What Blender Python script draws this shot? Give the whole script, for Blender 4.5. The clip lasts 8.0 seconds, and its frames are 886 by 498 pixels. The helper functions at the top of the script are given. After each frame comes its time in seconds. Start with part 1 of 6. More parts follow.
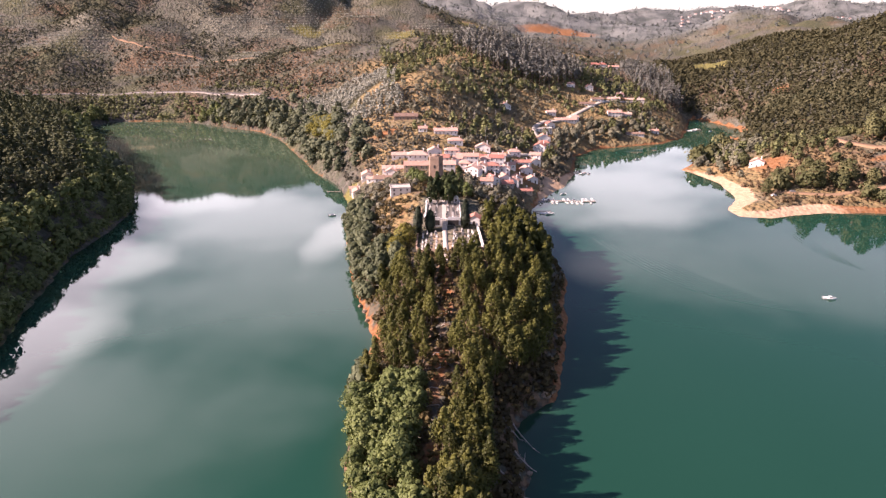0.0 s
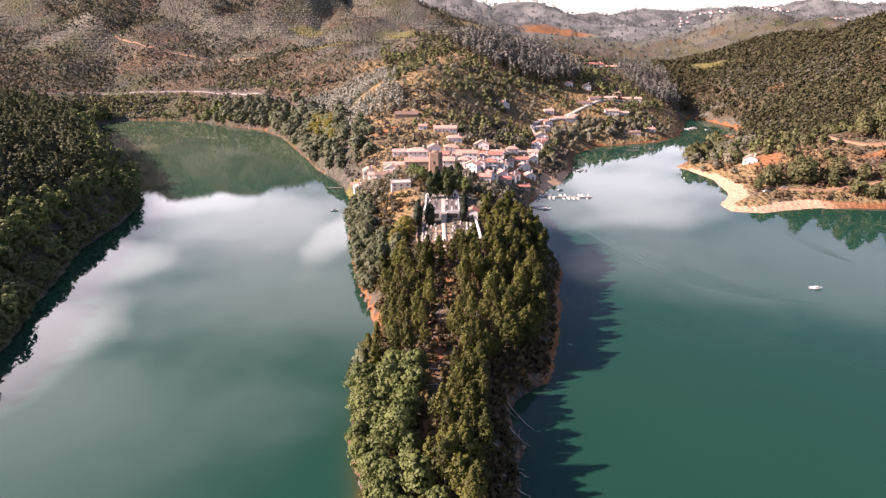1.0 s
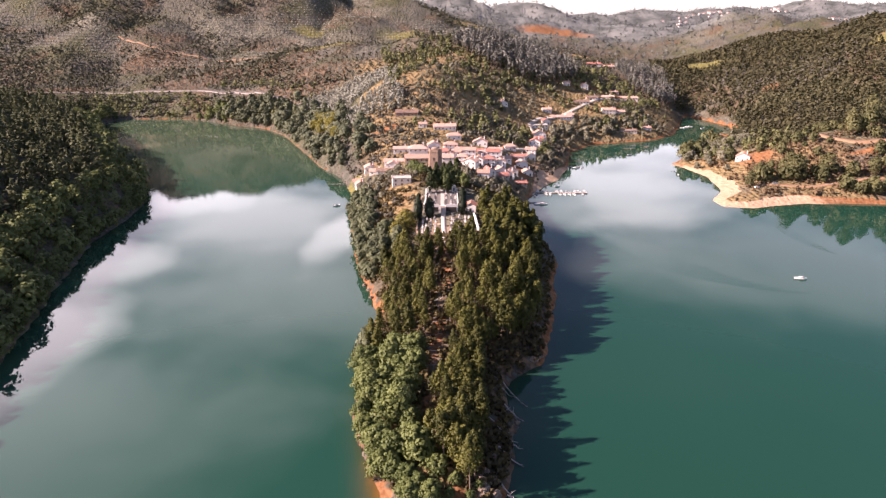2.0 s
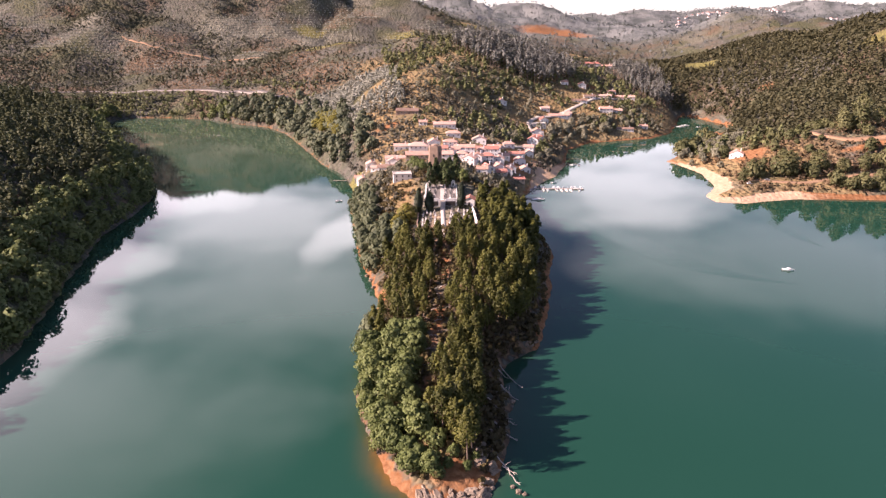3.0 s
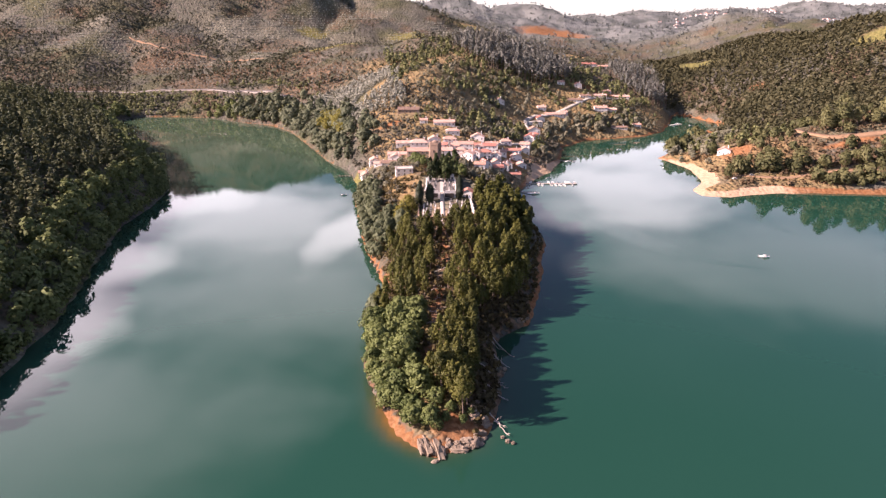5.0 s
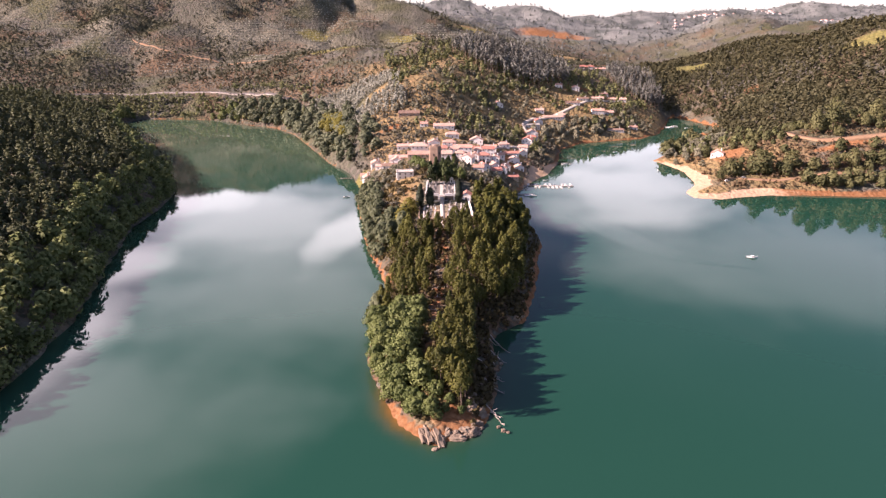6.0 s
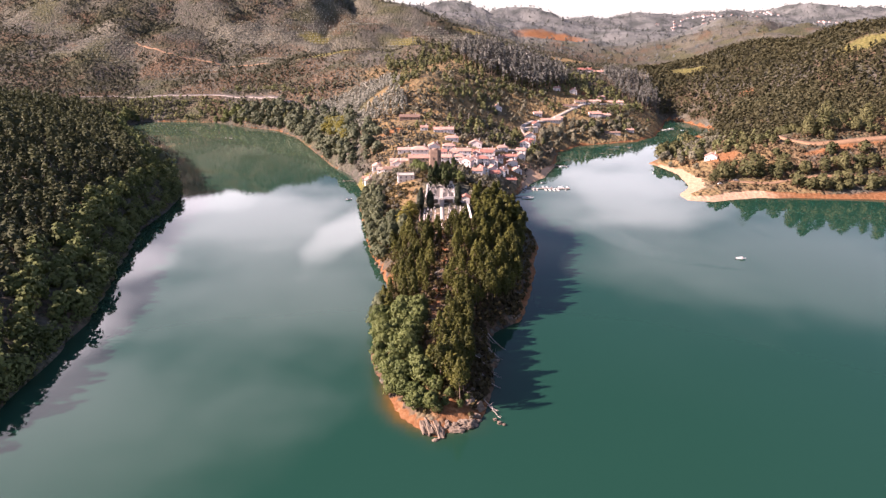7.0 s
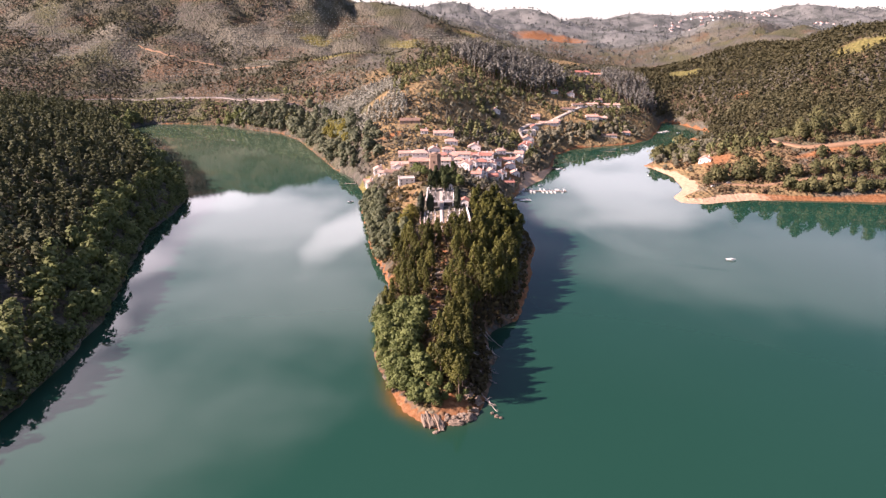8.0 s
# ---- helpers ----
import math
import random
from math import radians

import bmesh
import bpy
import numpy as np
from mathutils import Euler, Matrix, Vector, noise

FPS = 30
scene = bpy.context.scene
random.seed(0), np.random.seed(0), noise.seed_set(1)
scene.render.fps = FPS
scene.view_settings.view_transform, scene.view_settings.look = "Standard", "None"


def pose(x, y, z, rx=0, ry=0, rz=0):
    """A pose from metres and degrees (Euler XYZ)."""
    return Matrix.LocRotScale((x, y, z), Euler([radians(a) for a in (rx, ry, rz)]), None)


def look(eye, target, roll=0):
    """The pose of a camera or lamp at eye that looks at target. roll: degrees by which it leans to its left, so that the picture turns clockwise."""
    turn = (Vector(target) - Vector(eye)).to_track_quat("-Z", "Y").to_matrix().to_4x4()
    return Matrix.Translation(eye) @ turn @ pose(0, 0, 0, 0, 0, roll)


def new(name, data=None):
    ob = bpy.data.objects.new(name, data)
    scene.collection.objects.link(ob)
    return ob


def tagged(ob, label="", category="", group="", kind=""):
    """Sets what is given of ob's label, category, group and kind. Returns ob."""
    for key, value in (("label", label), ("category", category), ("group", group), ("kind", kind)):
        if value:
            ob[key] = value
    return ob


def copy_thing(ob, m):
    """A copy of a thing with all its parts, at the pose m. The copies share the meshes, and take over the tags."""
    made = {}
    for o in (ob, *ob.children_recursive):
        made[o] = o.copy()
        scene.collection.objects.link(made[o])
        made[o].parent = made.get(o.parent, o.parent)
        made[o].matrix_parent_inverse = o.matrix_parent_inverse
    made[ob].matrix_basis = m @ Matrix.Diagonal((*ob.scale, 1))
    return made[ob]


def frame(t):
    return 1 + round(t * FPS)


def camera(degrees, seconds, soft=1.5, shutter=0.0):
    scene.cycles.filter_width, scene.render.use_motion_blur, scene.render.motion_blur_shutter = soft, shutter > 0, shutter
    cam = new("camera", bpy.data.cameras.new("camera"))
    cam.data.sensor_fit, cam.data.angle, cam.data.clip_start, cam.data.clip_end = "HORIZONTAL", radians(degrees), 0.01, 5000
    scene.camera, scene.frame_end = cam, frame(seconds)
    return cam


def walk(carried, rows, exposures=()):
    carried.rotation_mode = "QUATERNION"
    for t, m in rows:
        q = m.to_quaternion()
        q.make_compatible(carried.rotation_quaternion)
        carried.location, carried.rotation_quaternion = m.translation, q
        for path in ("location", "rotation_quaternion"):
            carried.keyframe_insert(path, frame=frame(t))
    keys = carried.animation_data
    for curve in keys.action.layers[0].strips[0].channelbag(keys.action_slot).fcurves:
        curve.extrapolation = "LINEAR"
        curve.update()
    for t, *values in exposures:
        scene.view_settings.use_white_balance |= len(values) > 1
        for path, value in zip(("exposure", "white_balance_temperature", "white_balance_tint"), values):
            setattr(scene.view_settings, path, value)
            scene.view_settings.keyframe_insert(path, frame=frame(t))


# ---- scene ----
cam = camera(70.0, 8.0, soft=1.35)

# seconds, x, y, z, turn and tilt in degrees
PATH = [
    (0, 1.72, -98.04, 124.00, -0.078, -19.950),
    (0.5, 2.02, -103.53, 123.73, -0.047, -19.919),
    (1, 2.22, -109.48, 123.49, -0.056, -19.905),
    (1.5, 2.41, -116.10, 123.66, -0.062, -19.896),
    (3, 2.85, -134.37, 123.40, -0.055, -19.852),
    (3.5, 3.04, -140.48, 123.43, -0.028, -19.852),
    (4, 3.28, -146.81, 123.52, 0.000, -19.845),
    (4.5, 3.40, -153.19, 123.85, 0.003, -19.833),
    (6, 3.59, -172.25, 130.67, -0.007, -19.860),
    (6.5, 3.60, -178.37, 133.41, -0.016, -19.871),
    (7, 3.65, -184.24, 136.11, -0.023, -19.874),
    (7.5, 3.61, -190.10, 138.76, -0.046, -19.876),
    (8, 3.44, -195.97, 141.59, -0.079, -19.894),
]
walk(cam, [(t, pose(x, y, z, 90 + tilt, 0, turn)) for t, x, y, z, turn, tilt in PATH],
     exposures=[(0, 1.15, 6380, 36), (8, 1.15, 6380, 36)])

# ---- sky and sun ----
SUN_HEIGHT, SUN_FROM = 32.0, -98.0       # degrees above the horizon; bearing of the sun, clockwise from straight ahead
# clouds on a flat layer one unit up: centre, reach, turn, strength
CLOUDS = [(-1.36, 1.90, 0.32, 0.52, 0, 0.76), (-1.42, 2.55, 0.34, 0.38, 0, 0.56), (-1.05, 1.45, 0.66, 0.46, 15, 0.37),
          (-1.45, 3.70, 0.42, 0.60, 20, 0.52), (-1.00, 3.30, 0.65, 0.75, 20, 0.40), (-0.80, 2.50, 0.85, 0.95, 0, 0.29), (-0.50, 3.00, 0.15, 0.66, -8, 0.62),
          (0.85, 3.60, 0.40, 0.60, 0, 0.26), (1.20, 3.80, 0.60, 0.95, -15, 0.38), (1.60, 4.90, 0.75, 1.25, -10, 0.32), (1.75, 2.75, 0.95, 0.80, 0, 0.13), (1.05, 2.65, 0.42, 0.70, 0, 0.17)]
CLOUD_WHITE = (51.0, 50.5, 44.5)
world = bpy.data.worlds.new("sky")
scene.world = world
world.use_nodes = True


def link_sky():
    tree = world.node_tree
    nodes, links = tree.nodes, tree.links
    nodes.clear()
    sky = nodes.new("ShaderNodeTexSky")
    sky.sky_type, sky.sun_disc = "NISHITA", False
    sky.sun_elevation, sky.sun_rotation = radians(SUN_HEIGHT), radians(SUN_FROM)
    sky.air_density, sky.dust_density, sky.ozone_density = 1.0, 0.9, 1.5
    # broken cloud on a flat layer: the direction's x and y over its height
    way = nodes.new("ShaderNodeTexCoord")
    split = nodes.new("ShaderNodeSeparateXYZ")
    links.new(way.outputs["Generated"], split.inputs[0])
    low = nodes.new("ShaderNodeMath")
    low.operation, low.inputs[1].default_value = "MAXIMUM", 0.04
    links.new(split.outputs[2], low.inputs[0])
    flat = nodes.new("ShaderNodeCombineXYZ")
    for k in (0, 1):
        div = nodes.new("ShaderNodeMath")
        div.operation = "DIVIDE"
        links.new(split.outputs[k], div.inputs[0])
        links.new(low.outputs[0], div.inputs[1])
        links.new(div.outputs[0], flat.inputs[k])
    stir = nodes.new("ShaderNodeTexNoise")        # frays the edges of the clouds
    stir.inputs["Scale"].default_value, stir.inputs["Detail"].default_value = 1.5, 6.0
    links.new(flat.outputs[0], stir.inputs["Vector"])
    puffs = nodes.new("ShaderNodeTexNoise")
    puffs.inputs["Scale"].default_value, puffs.inputs["Detail"].default_value = 0.5, 5.0
    links.new(flat.outputs[0], puffs.inputs["Vector"])

    def maths(kind, a, b, c=None):
        n = nodes.new("ShaderNodeMath")
        n.operation = kind
        for k, v in enumerate((a, b) if c is None else (a, b, c)):
            if isinstance(v, (int, float)):
                n.inputs[k].default_value = v
            else:
                links.new(v, n.inputs[k])
        return n.outputs[0]
    around = nodes.new("ShaderNodeSeparateXYZ")
    links.new(flat.outputs[0], around.inputs[0])
    total = None
    for u, v, ru, rv, turn, much in CLOUDS:
        c, s = math.cos(radians(turn)), math.sin(radians(turn))
        du, dv = maths("SUBTRACT", around.outputs[0], u), maths("SUBTRACT", around.outputs[1], v)
        p = maths("MULTIPLY_ADD", du, c / ru, maths("MULTIPLY", dv, s / ru))
        q = maths("MULTIPLY_ADD", dv, c / rv, maths("MULTIPLY", du, -s / rv))
        far = maths("ADD", maths("MULTIPLY", p, p), maths("MULTIPLY", q, q))
        far = maths("MULTIPLY_ADD", maths("SUBTRACT", stir.outputs[0], 0.5), 3.2, far)
        inside = nodes.new("ShaderNodeMapRange")
        inside.interpolation_type = "SMOOTHSTEP"
        inside.inputs[1].default_value, inside.inputs[2].default_value = 1.60, -0.10
        inside.inputs[3].default_value, inside.inputs[4].default_value = 0.0, much
        links.new(far, inside.inputs[0])
        total = inside.outputs[0] if total is None else maths("MAXIMUM", total, inside.outputs[0])
    cover = nodes.new("ShaderNodeMapRange")       # thin cloud everywhere else
    cover.interpolation_type = "SMOOTHSTEP"
    cover.inputs[1].default_value, cover.inputs[2].default_value, cover.inputs[4].default_value = 0.48, 0.72, 0.03
    links.new(puffs.outputs[0], cover.inputs[0])
    haze = nodes.new("ShaderNodeMapRange")        # white haze low over the hills
    haze.interpolation_type = "SMOOTHSTEP"
    haze.inputs[1].default_value, haze.inputs[2].default_value, haze.inputs[4].default_value = 0.16, 0.0, 0.11
    links.new(split.outputs[2], haze.inputs[0])
    most = nodes.new("ShaderNodeMath")
    most.operation = "MAXIMUM"
    links.new(maths("MAXIMUM", total, cover.outputs[0]), most.inputs[0])
    links.new(haze.outputs[0], most.inputs[1])
    white = nodes.new("ShaderNodeVectorMath")
    white.operation = "SCALE"
    white.inputs[0].default_value = CLOUD_WHITE
    links.new(most.outputs[0], white.inputs["Scale"])
    mix = nodes.new("ShaderNodeVectorMath")
    mix.operation = "ADD"
    links.new(sky.outputs[0], mix.inputs[0])
    links.new(white.outputs[0], mix.inputs[1])
    back = nodes.new("ShaderNodeBackground")
    back.inputs[1].default_value = 0.058
    links.new(mix.outputs[0], back.inputs[0])
    out = nodes.new("ShaderNodeOutputWorld")
    links.new(back.outputs[0], out.inputs[0])



link_sky()

sun = new("sun", bpy.data.lights.new("sun", "SUN"))
sun.data.energy, sun.data.angle, sun.data.color = 5.5, radians(1.0), (1.0, 0.845, 0.665)
bearing, height = radians(SUN_FROM), radians(SUN_HEIGHT)
sun_way = Vector((math.sin(bearing) * math.cos(height), math.cos(bearing) * math.cos(height), math.sin(height)))
sun.matrix_world = look(sun_way * 500, (0, 0, 0))

# ---- materials ----
def material(name, colour, rough=0.8, spread=0.25, scale=0.5, bump=0.0, bump_scale=4.0, metal=0.0, per_object=0.0,
             tint=0.0, second=None, through_light=0.0):
    """A surface whose colour wanders at two scales; per_object and tint: how far each thing or tree differs."""
    mat = bpy.data.materials.new(name)
    mat.use_nodes = True
    nodes, links = mat.node_tree.nodes, mat.node_tree.links
    shader = nodes["Principled BSDF"]
    shader.inputs["Roughness"].default_value, shader.inputs["Metallic"].default_value = rough, metal
    place = nodes.new("ShaderNodeNewGeometry")
    big, fine = nodes.new("ShaderNodeTexNoise"), nodes.new("ShaderNodeTexNoise")
    for n, sc in ((big, scale), (fine, scale * 9)):
        n.inputs["Scale"].default_value, n.inputs["Detail"].default_value = sc, 4
        links.new(place.outputs["Position"], n.inputs["Vector"])
    add = nodes.new("ShaderNodeMath")
    add.operation = "ADD"
    links.new(big.outputs[0], add.inputs[0])
    links.new(fine.outputs[0], add.inputs[1])
    last = add.outputs[0]
    if per_object or tint:
        if tint:
            source = nodes.new("ShaderNodeAttribute")
            source.attribute_name = "tint"
            val = source.outputs["Fac"]
        else:
            source = nodes.new("ShaderNodeObjectInfo")
            val = source.outputs["Random"]
        amount = nodes.new("ShaderNodeMath")
        amount.operation = "MULTIPLY_ADD"
        amount.inputs[1].default_value = (tint or per_object) * 2
        links.new(val, amount.inputs[0])
        links.new(last, amount.inputs[2])
        last = amount.outputs[0]
    ranged = nodes.new("ShaderNodeMapRange")
    ranged.inputs[1].default_value, ranged.inputs[2].default_value = 0.6, 1.4 + 2 * (tint or per_object)
    links.new(last, ranged.inputs[0])
    mix = nodes.new("ShaderNodeMixRGB")
    other = second or [min(1, c * (1 + spread)) for c in colour]
    base = colour if second else [c * (1 - spread) for c in colour]
    mix.inputs[1].default_value, mix.inputs[2].default_value = (*base, 1), (*other, 1)
    links.new(ranged.outputs[0], mix.inputs[0])
    links.new(mix.outputs[0], shader.inputs["Base Color"])
    if bump:
        grain = nodes.new("ShaderNodeTexNoise")
        grain.inputs["Scale"].default_value, grain.inputs["Detail"].default_value = bump_scale, 5
        links.new(place.outputs["Position"], grain.inputs["Vector"])
        relief = nodes.new("ShaderNodeBump")
        relief.inputs["Strength"].default_value, relief.inputs["Distance"].default_value = 0.8, bump
        links.new(grain.outputs[0], relief.inputs["Height"])
        links.new(relief.outputs[0], shader.inputs["Normal"])
    if through_light:
        shader.inputs["Specular IOR Level"].default_value = 0.22
        leaf = nodes.new("ShaderNodeBsdfTranslucent")
        links.new(mix.outputs[0], leaf.inputs[0])
        both = nodes.new("ShaderNodeMixShader")
        both.inputs[0].default_value = through_light
        links.new(shader.outputs[0], both.inputs[1])
        links.new(leaf.outputs[0], both.inputs[2])
        links.new(both.outputs[0], nodes["Material Output"].inputs[0])
    return mat


def land_material():
    """Soil, sand, dry grass and scrub, mixed by the ground's cover attributes."""
    mat = bpy.data.materials.new("land")
    mat.use_nodes = True
    nodes, links = mat.node_tree.nodes, mat.node_tree.links
    shader = nodes["Principled BSDF"]
    shader.inputs["Roughness"].default_value = 0.95
    shader.inputs["Specular IOR Level"].default_value = 0.15
    place = nodes.new("ShaderNodeNewGeometry")

    def noise_at(scale, detail=5):
        n = nodes.new("ShaderNodeTexNoise")
        n.inputs["Scale"].default_value, n.inputs["Detail"].default_value = scale, detail
        links.new(place.outputs["Position"], n.inputs["Vector"])
        return n.outputs[0]

    def mixed(fac, a, b):
        m = nodes.new("ShaderNodeMixRGB")
        links.new(fac, m.inputs[0])
        for k, v in ((1, a), (2, b)):
            if isinstance(v, tuple):
                m.inputs[k].default_value = (*v, 1)
            else:
                links.new(v, m.inputs[k])
        return m.outputs[0]

    def ramped(value, lo, hi):
        r = nodes.new("ShaderNodeMapRange")
        r.inputs[1].default_value, r.inputs[2].default_value = lo, hi
        links.new(value, r.inputs[0])
        return r.outputs[0]

    def weight(name):
        """A cover attribute with its edge broken up by noise."""
        a = nodes.new("ShaderNodeAttribute")
        a.attribute_name = name
        wobble = nodes.new("ShaderNodeMath")
        wobble.operation = "MULTIPLY_ADD"
        wobble.inputs[1].default_value = 0.9
        both = nodes.new("ShaderNodeMath")
        both.operation = "MULTIPLY_ADD"
        both.inputs[1].default_value = 0.5
        links.new(noise_at(0.35, 6), both.inputs[0])
        half = nodes.new("ShaderNodeMath")
        half.operation, half.inputs[1].default_value = "MULTIPLY", 0.5
        links.new(noise_at(0.05, 3), half.inputs[0])
        links.new(half.outputs[0], both.inputs[2])
        links.new(both.outputs[0], wobble.inputs[0])
        links.new(a.outputs["Fac"], wobble.inputs[2])
        return ramped(wobble.outputs[0], 0.80, 1.10)
    scrub = mixed(ramped(noise_at(0.11), 0.35, 0.65), (0.074, 0.072, 0.060), (0.140, 0.130, 0.112))
    scrub = mixed(ramped(noise_at(0.9), 0.45, 0.75), scrub, (0.155, 0.128, 0.100))

    def bushes(scale, near, far):
        """Low rounded shrubs: one to a cell, denser here and there."""
        v = nodes.new("ShaderNodeTexVoronoi")
        v.inputs["Scale"].default_value = scale
        links.new(place.outputs["Position"], v.inputs["Vector"])
        m = nodes.new("ShaderNodeMath")
        m.operation, m.inputs[1].default_value = "MULTIPLY_ADD", 0.5
        links.new(noise_at(0.02, 3), m.inputs[0])
        inv = nodes.new("ShaderNodeMath")
        inv.operation, inv.inputs[0].default_value = "SUBTRACT", 0.65
        links.new(v.outputs["Distance"], inv.inputs[1])
        links.new(inv.outputs[0], m.inputs[2])
        return ramped(m.outputs[0], near, far), v.outputs["Color"]
    small, tone = bushes(0.30, 0.30, 0.55)
    large, other = bushes(0.16, 0.34, 0.60)
    split = nodes.new("ShaderNodeSeparateColor")
    links.new(tone, split.inputs[0])
    leaf = mixed(split.outputs[0], (0.064, 0.067, 0.050), (0.132, 0.130, 0.104))
    scrub = mixed(large, mixed(small, scrub, leaf), mixed(noise_at(0.05, 2), (0.060, 0.065, 0.048), (0.120, 0.118, 0.092)))
    # the hills' own patches: pale stony slopes and russet heath
    scrub = mixed(ramped(noise_at(0.0065, 4), 0.50, 0.62), scrub, mixed(ramped(noise_at(0.35), 0.4, 0.65), (0.125, 0.118, 0.084), (0.20, 0.19, 0.146)))
    heath = mixed(ramped(noise_at(0.22, 6), 0.38, 0.62), (0.100, 0.070, 0.046), (0.205, 0.138, 0.085))
    pale = mixed(ramped(noise_at(0.3), 0.38, 0.64), (0.155, 0.148, 0.110), (0.24, 0.225, 0.172))
    # broad drifts of greener and of browner brush
    scrub = mixed(ramped(noise_at(0.012, 6), 0.46, 0.60), scrub, mixed(small, (0.112, 0.108, 0.062), (0.066, 0.074, 0.038)))
    scrub = mixed(ramped(noise_at(0.0175, 5), 0.54, 0.66), scrub, mixed(small, (0.150, 0.104, 0.068), (0.085, 0.075, 0.045)))
    scrub = mixed(weight("pale"), scrub, mixed(small, pale, leaf))
    # far woodland ground: haze painted in as a paler, bluer colour
    hazed_forest = mixed(ramped(noise_at(0.018, 6), 0.38, 0.62), (0.098, 0.110, 0.104), (0.205, 0.215, 0.205))
    scrub = mixed(weight("haze_tint"), scrub, hazed_forest)
    scrub = mixed(weight("rust"), scrub, mixed(small, heath, leaf))
    grass = mixed(ramped(noise_at(0.25), 0.35, 0.65), (0.290, 0.196, 0.098), (0.232, 0.180, 0.085))
    soil = mixed(ramped(noise_at(0.5), 0.35, 0.7), (0.205, 0.085, 0.034), (0.33, 0.175, 0.085))
    sand = mixed(ramped(noise_at(0.4), 0.3, 0.7), (0.45, 0.295, 0.185), (0.57, 0.415, 0.285))
    colour = mixed(weight("dry"), scrub, grass)
    green = mixed(ramped(noise_at(0.3), 0.35, 0.65), (0.14, 0.140, 0.045), (0.24, 0.205, 0.075))
    colour = mixed(weight("lush"), colour, green)
    open_soil = weight("bare")
    colour = mixed(open_soil, colour, soil)
    colour = mixed(weight("sand"), colour, sand)
    links.new(colour, shader.inputs["Base Color"])
    relief = nodes.new("ShaderNodeBump")
    relief.inputs["Strength"].default_value, relief.inputs["Distance"].default_value = 0.8, 1.0
    covered = nodes.new("ShaderNodeMath")
    covered.operation, covered.inputs[0].default_value = "SUBTRACT", 1.3
    links.new(open_soil, covered.inputs[1])
    tall = nodes.new("ShaderNodeMath")
    tall.operation = "MULTIPLY_ADD"
    links.new(covered.outputs[0], tall.inputs[1])
    links.new(large, tall.inputs[0])
    lower = nodes.new("ShaderNodeMath")
    lower.operation = "MULTIPLY_ADD"
    links.new(small, lower.inputs[0])
    links.new(covered.outputs[0], lower.inputs[1])
    grain = nodes.new("ShaderNodeMath")
    grain.operation, grain.inputs[1].default_value = "MULTIPLY", 0.35
    links.new(noise_at(0.9, 8), grain.inputs[0])
    links.new(grain.outputs[0], lower.inputs[2])
    links.new(lower.outputs[0], tall.inputs[2])
    links.new(tall.outputs[0], relief.inputs["Height"])
    links.new(relief.outputs[0], shader.inputs["Normal"])
    return mat


def water_material():
    """Still, turbid green water: paler and browner over the shallows."""
    mat = bpy.data.materials.new("water")
    mat.use_nodes = True
    nodes, links = mat.node_tree.nodes, mat.node_tree.links
    shader = nodes["Principled BSDF"]
    shader.inputs["Roughness"].default_value, shader.inputs["IOR"].default_value = 0.016, 1.34
    place = nodes.new("ShaderNodeNewGeometry")
    shallow = nodes.new("ShaderNodeAttribute")
    shallow.attribute_name = "shallow"
    body = nodes.new("ShaderNodeTexNoise")
    body.inputs["Scale"].default_value = 0.006
    links.new(place.outputs["Position"], body.inputs["Vector"])
    deep = nodes.new("ShaderNodeMixRGB")
    deep.inputs[1].default_value, deep.inputs[2].default_value = (*WATER_DEEP, 1), (*WATER_MILKY, 1)
    links.new(body.outputs[0], deep.inputs[0])
    # turbid north bay, with the hazy hills' reflection tinted into the same colour
    bay_tint = nodes.new("ShaderNodeAttribute")
    bay_tint.attribute_name = "bay_tint"
    bay = nodes.new("ShaderNodeMixRGB")
    bay.inputs[2].default_value = (0.062, 0.098, 0.060, 1)
    links.new(bay_tint.outputs["Fac"], bay.inputs[0])
    links.new(deep.outputs[0], bay.inputs[1])
    deep = bay
    mix = nodes.new("ShaderNodeMixRGB")
    mix.inputs[2].default_value = (0.31, 0.125, 0.020, 1)
    links.new(shallow.outputs["Fac"], mix.inputs[0])
    links.new(deep.outputs[0], mix.inputs[1])
    links.new(mix.outputs[0], shader.inputs["Base Color"])
    ripple = nodes.new("ShaderNodeTexNoise")
    ripple.inputs["Scale"].default_value, ripple.inputs["Detail"].default_value = 0.55, 2
    links.new(place.outputs["Position"], ripple.inputs["Vector"])
    relief = nodes.new("ShaderNodeBump")
    relief.inputs["Strength"].default_value, relief.inputs["Distance"].default_value = 0.3, 0.025
    links.new(ripple.outputs[0], relief.inputs["Height"])
    links.new(relief.outputs[0], shader.inputs["Normal"])
    return mat


WATER_DEEP, WATER_MILKY = (0.0075, 0.047, 0.029), (0.013, 0.059, 0.041)
LAND, WATER = land_material(), water_material()
EUCALYPT = material("eucalypt_leaf", (0.032, 0.041, 0.011), 0.6, second=(0.165, 0.165, 0.038), scale=0.25, per_object=0.7, through_light=0.25)
BROADLEAF = material("broad_leaf", (0.060, 0.090, 0.026), 0.6, second=(0.215, 0.250, 0.085), scale=0.25, per_object=0.5, through_light=0.25)
SHORE_LEAF = material("shore_leaf", (0.050, 0.064, 0.034), 0.6, second=(0.170, 0.190, 0.100), scale=0.25, per_object=0.5, through_light=0.2)
LAKE_LEAF = material("lakeside_leaf", (0.066, 0.082, 0.048), 0.6, second=(0.205, 0.225, 0.132), scale=0.25, per_object=0.6, through_light=0.2)
OLIVE_LEAF = material("olive_leaf", (0.125, 0.128, 0.085), 0.7, second=(0.29, 0.275, 0.19), scale=0.3, per_object=0.5, through_light=0.15)
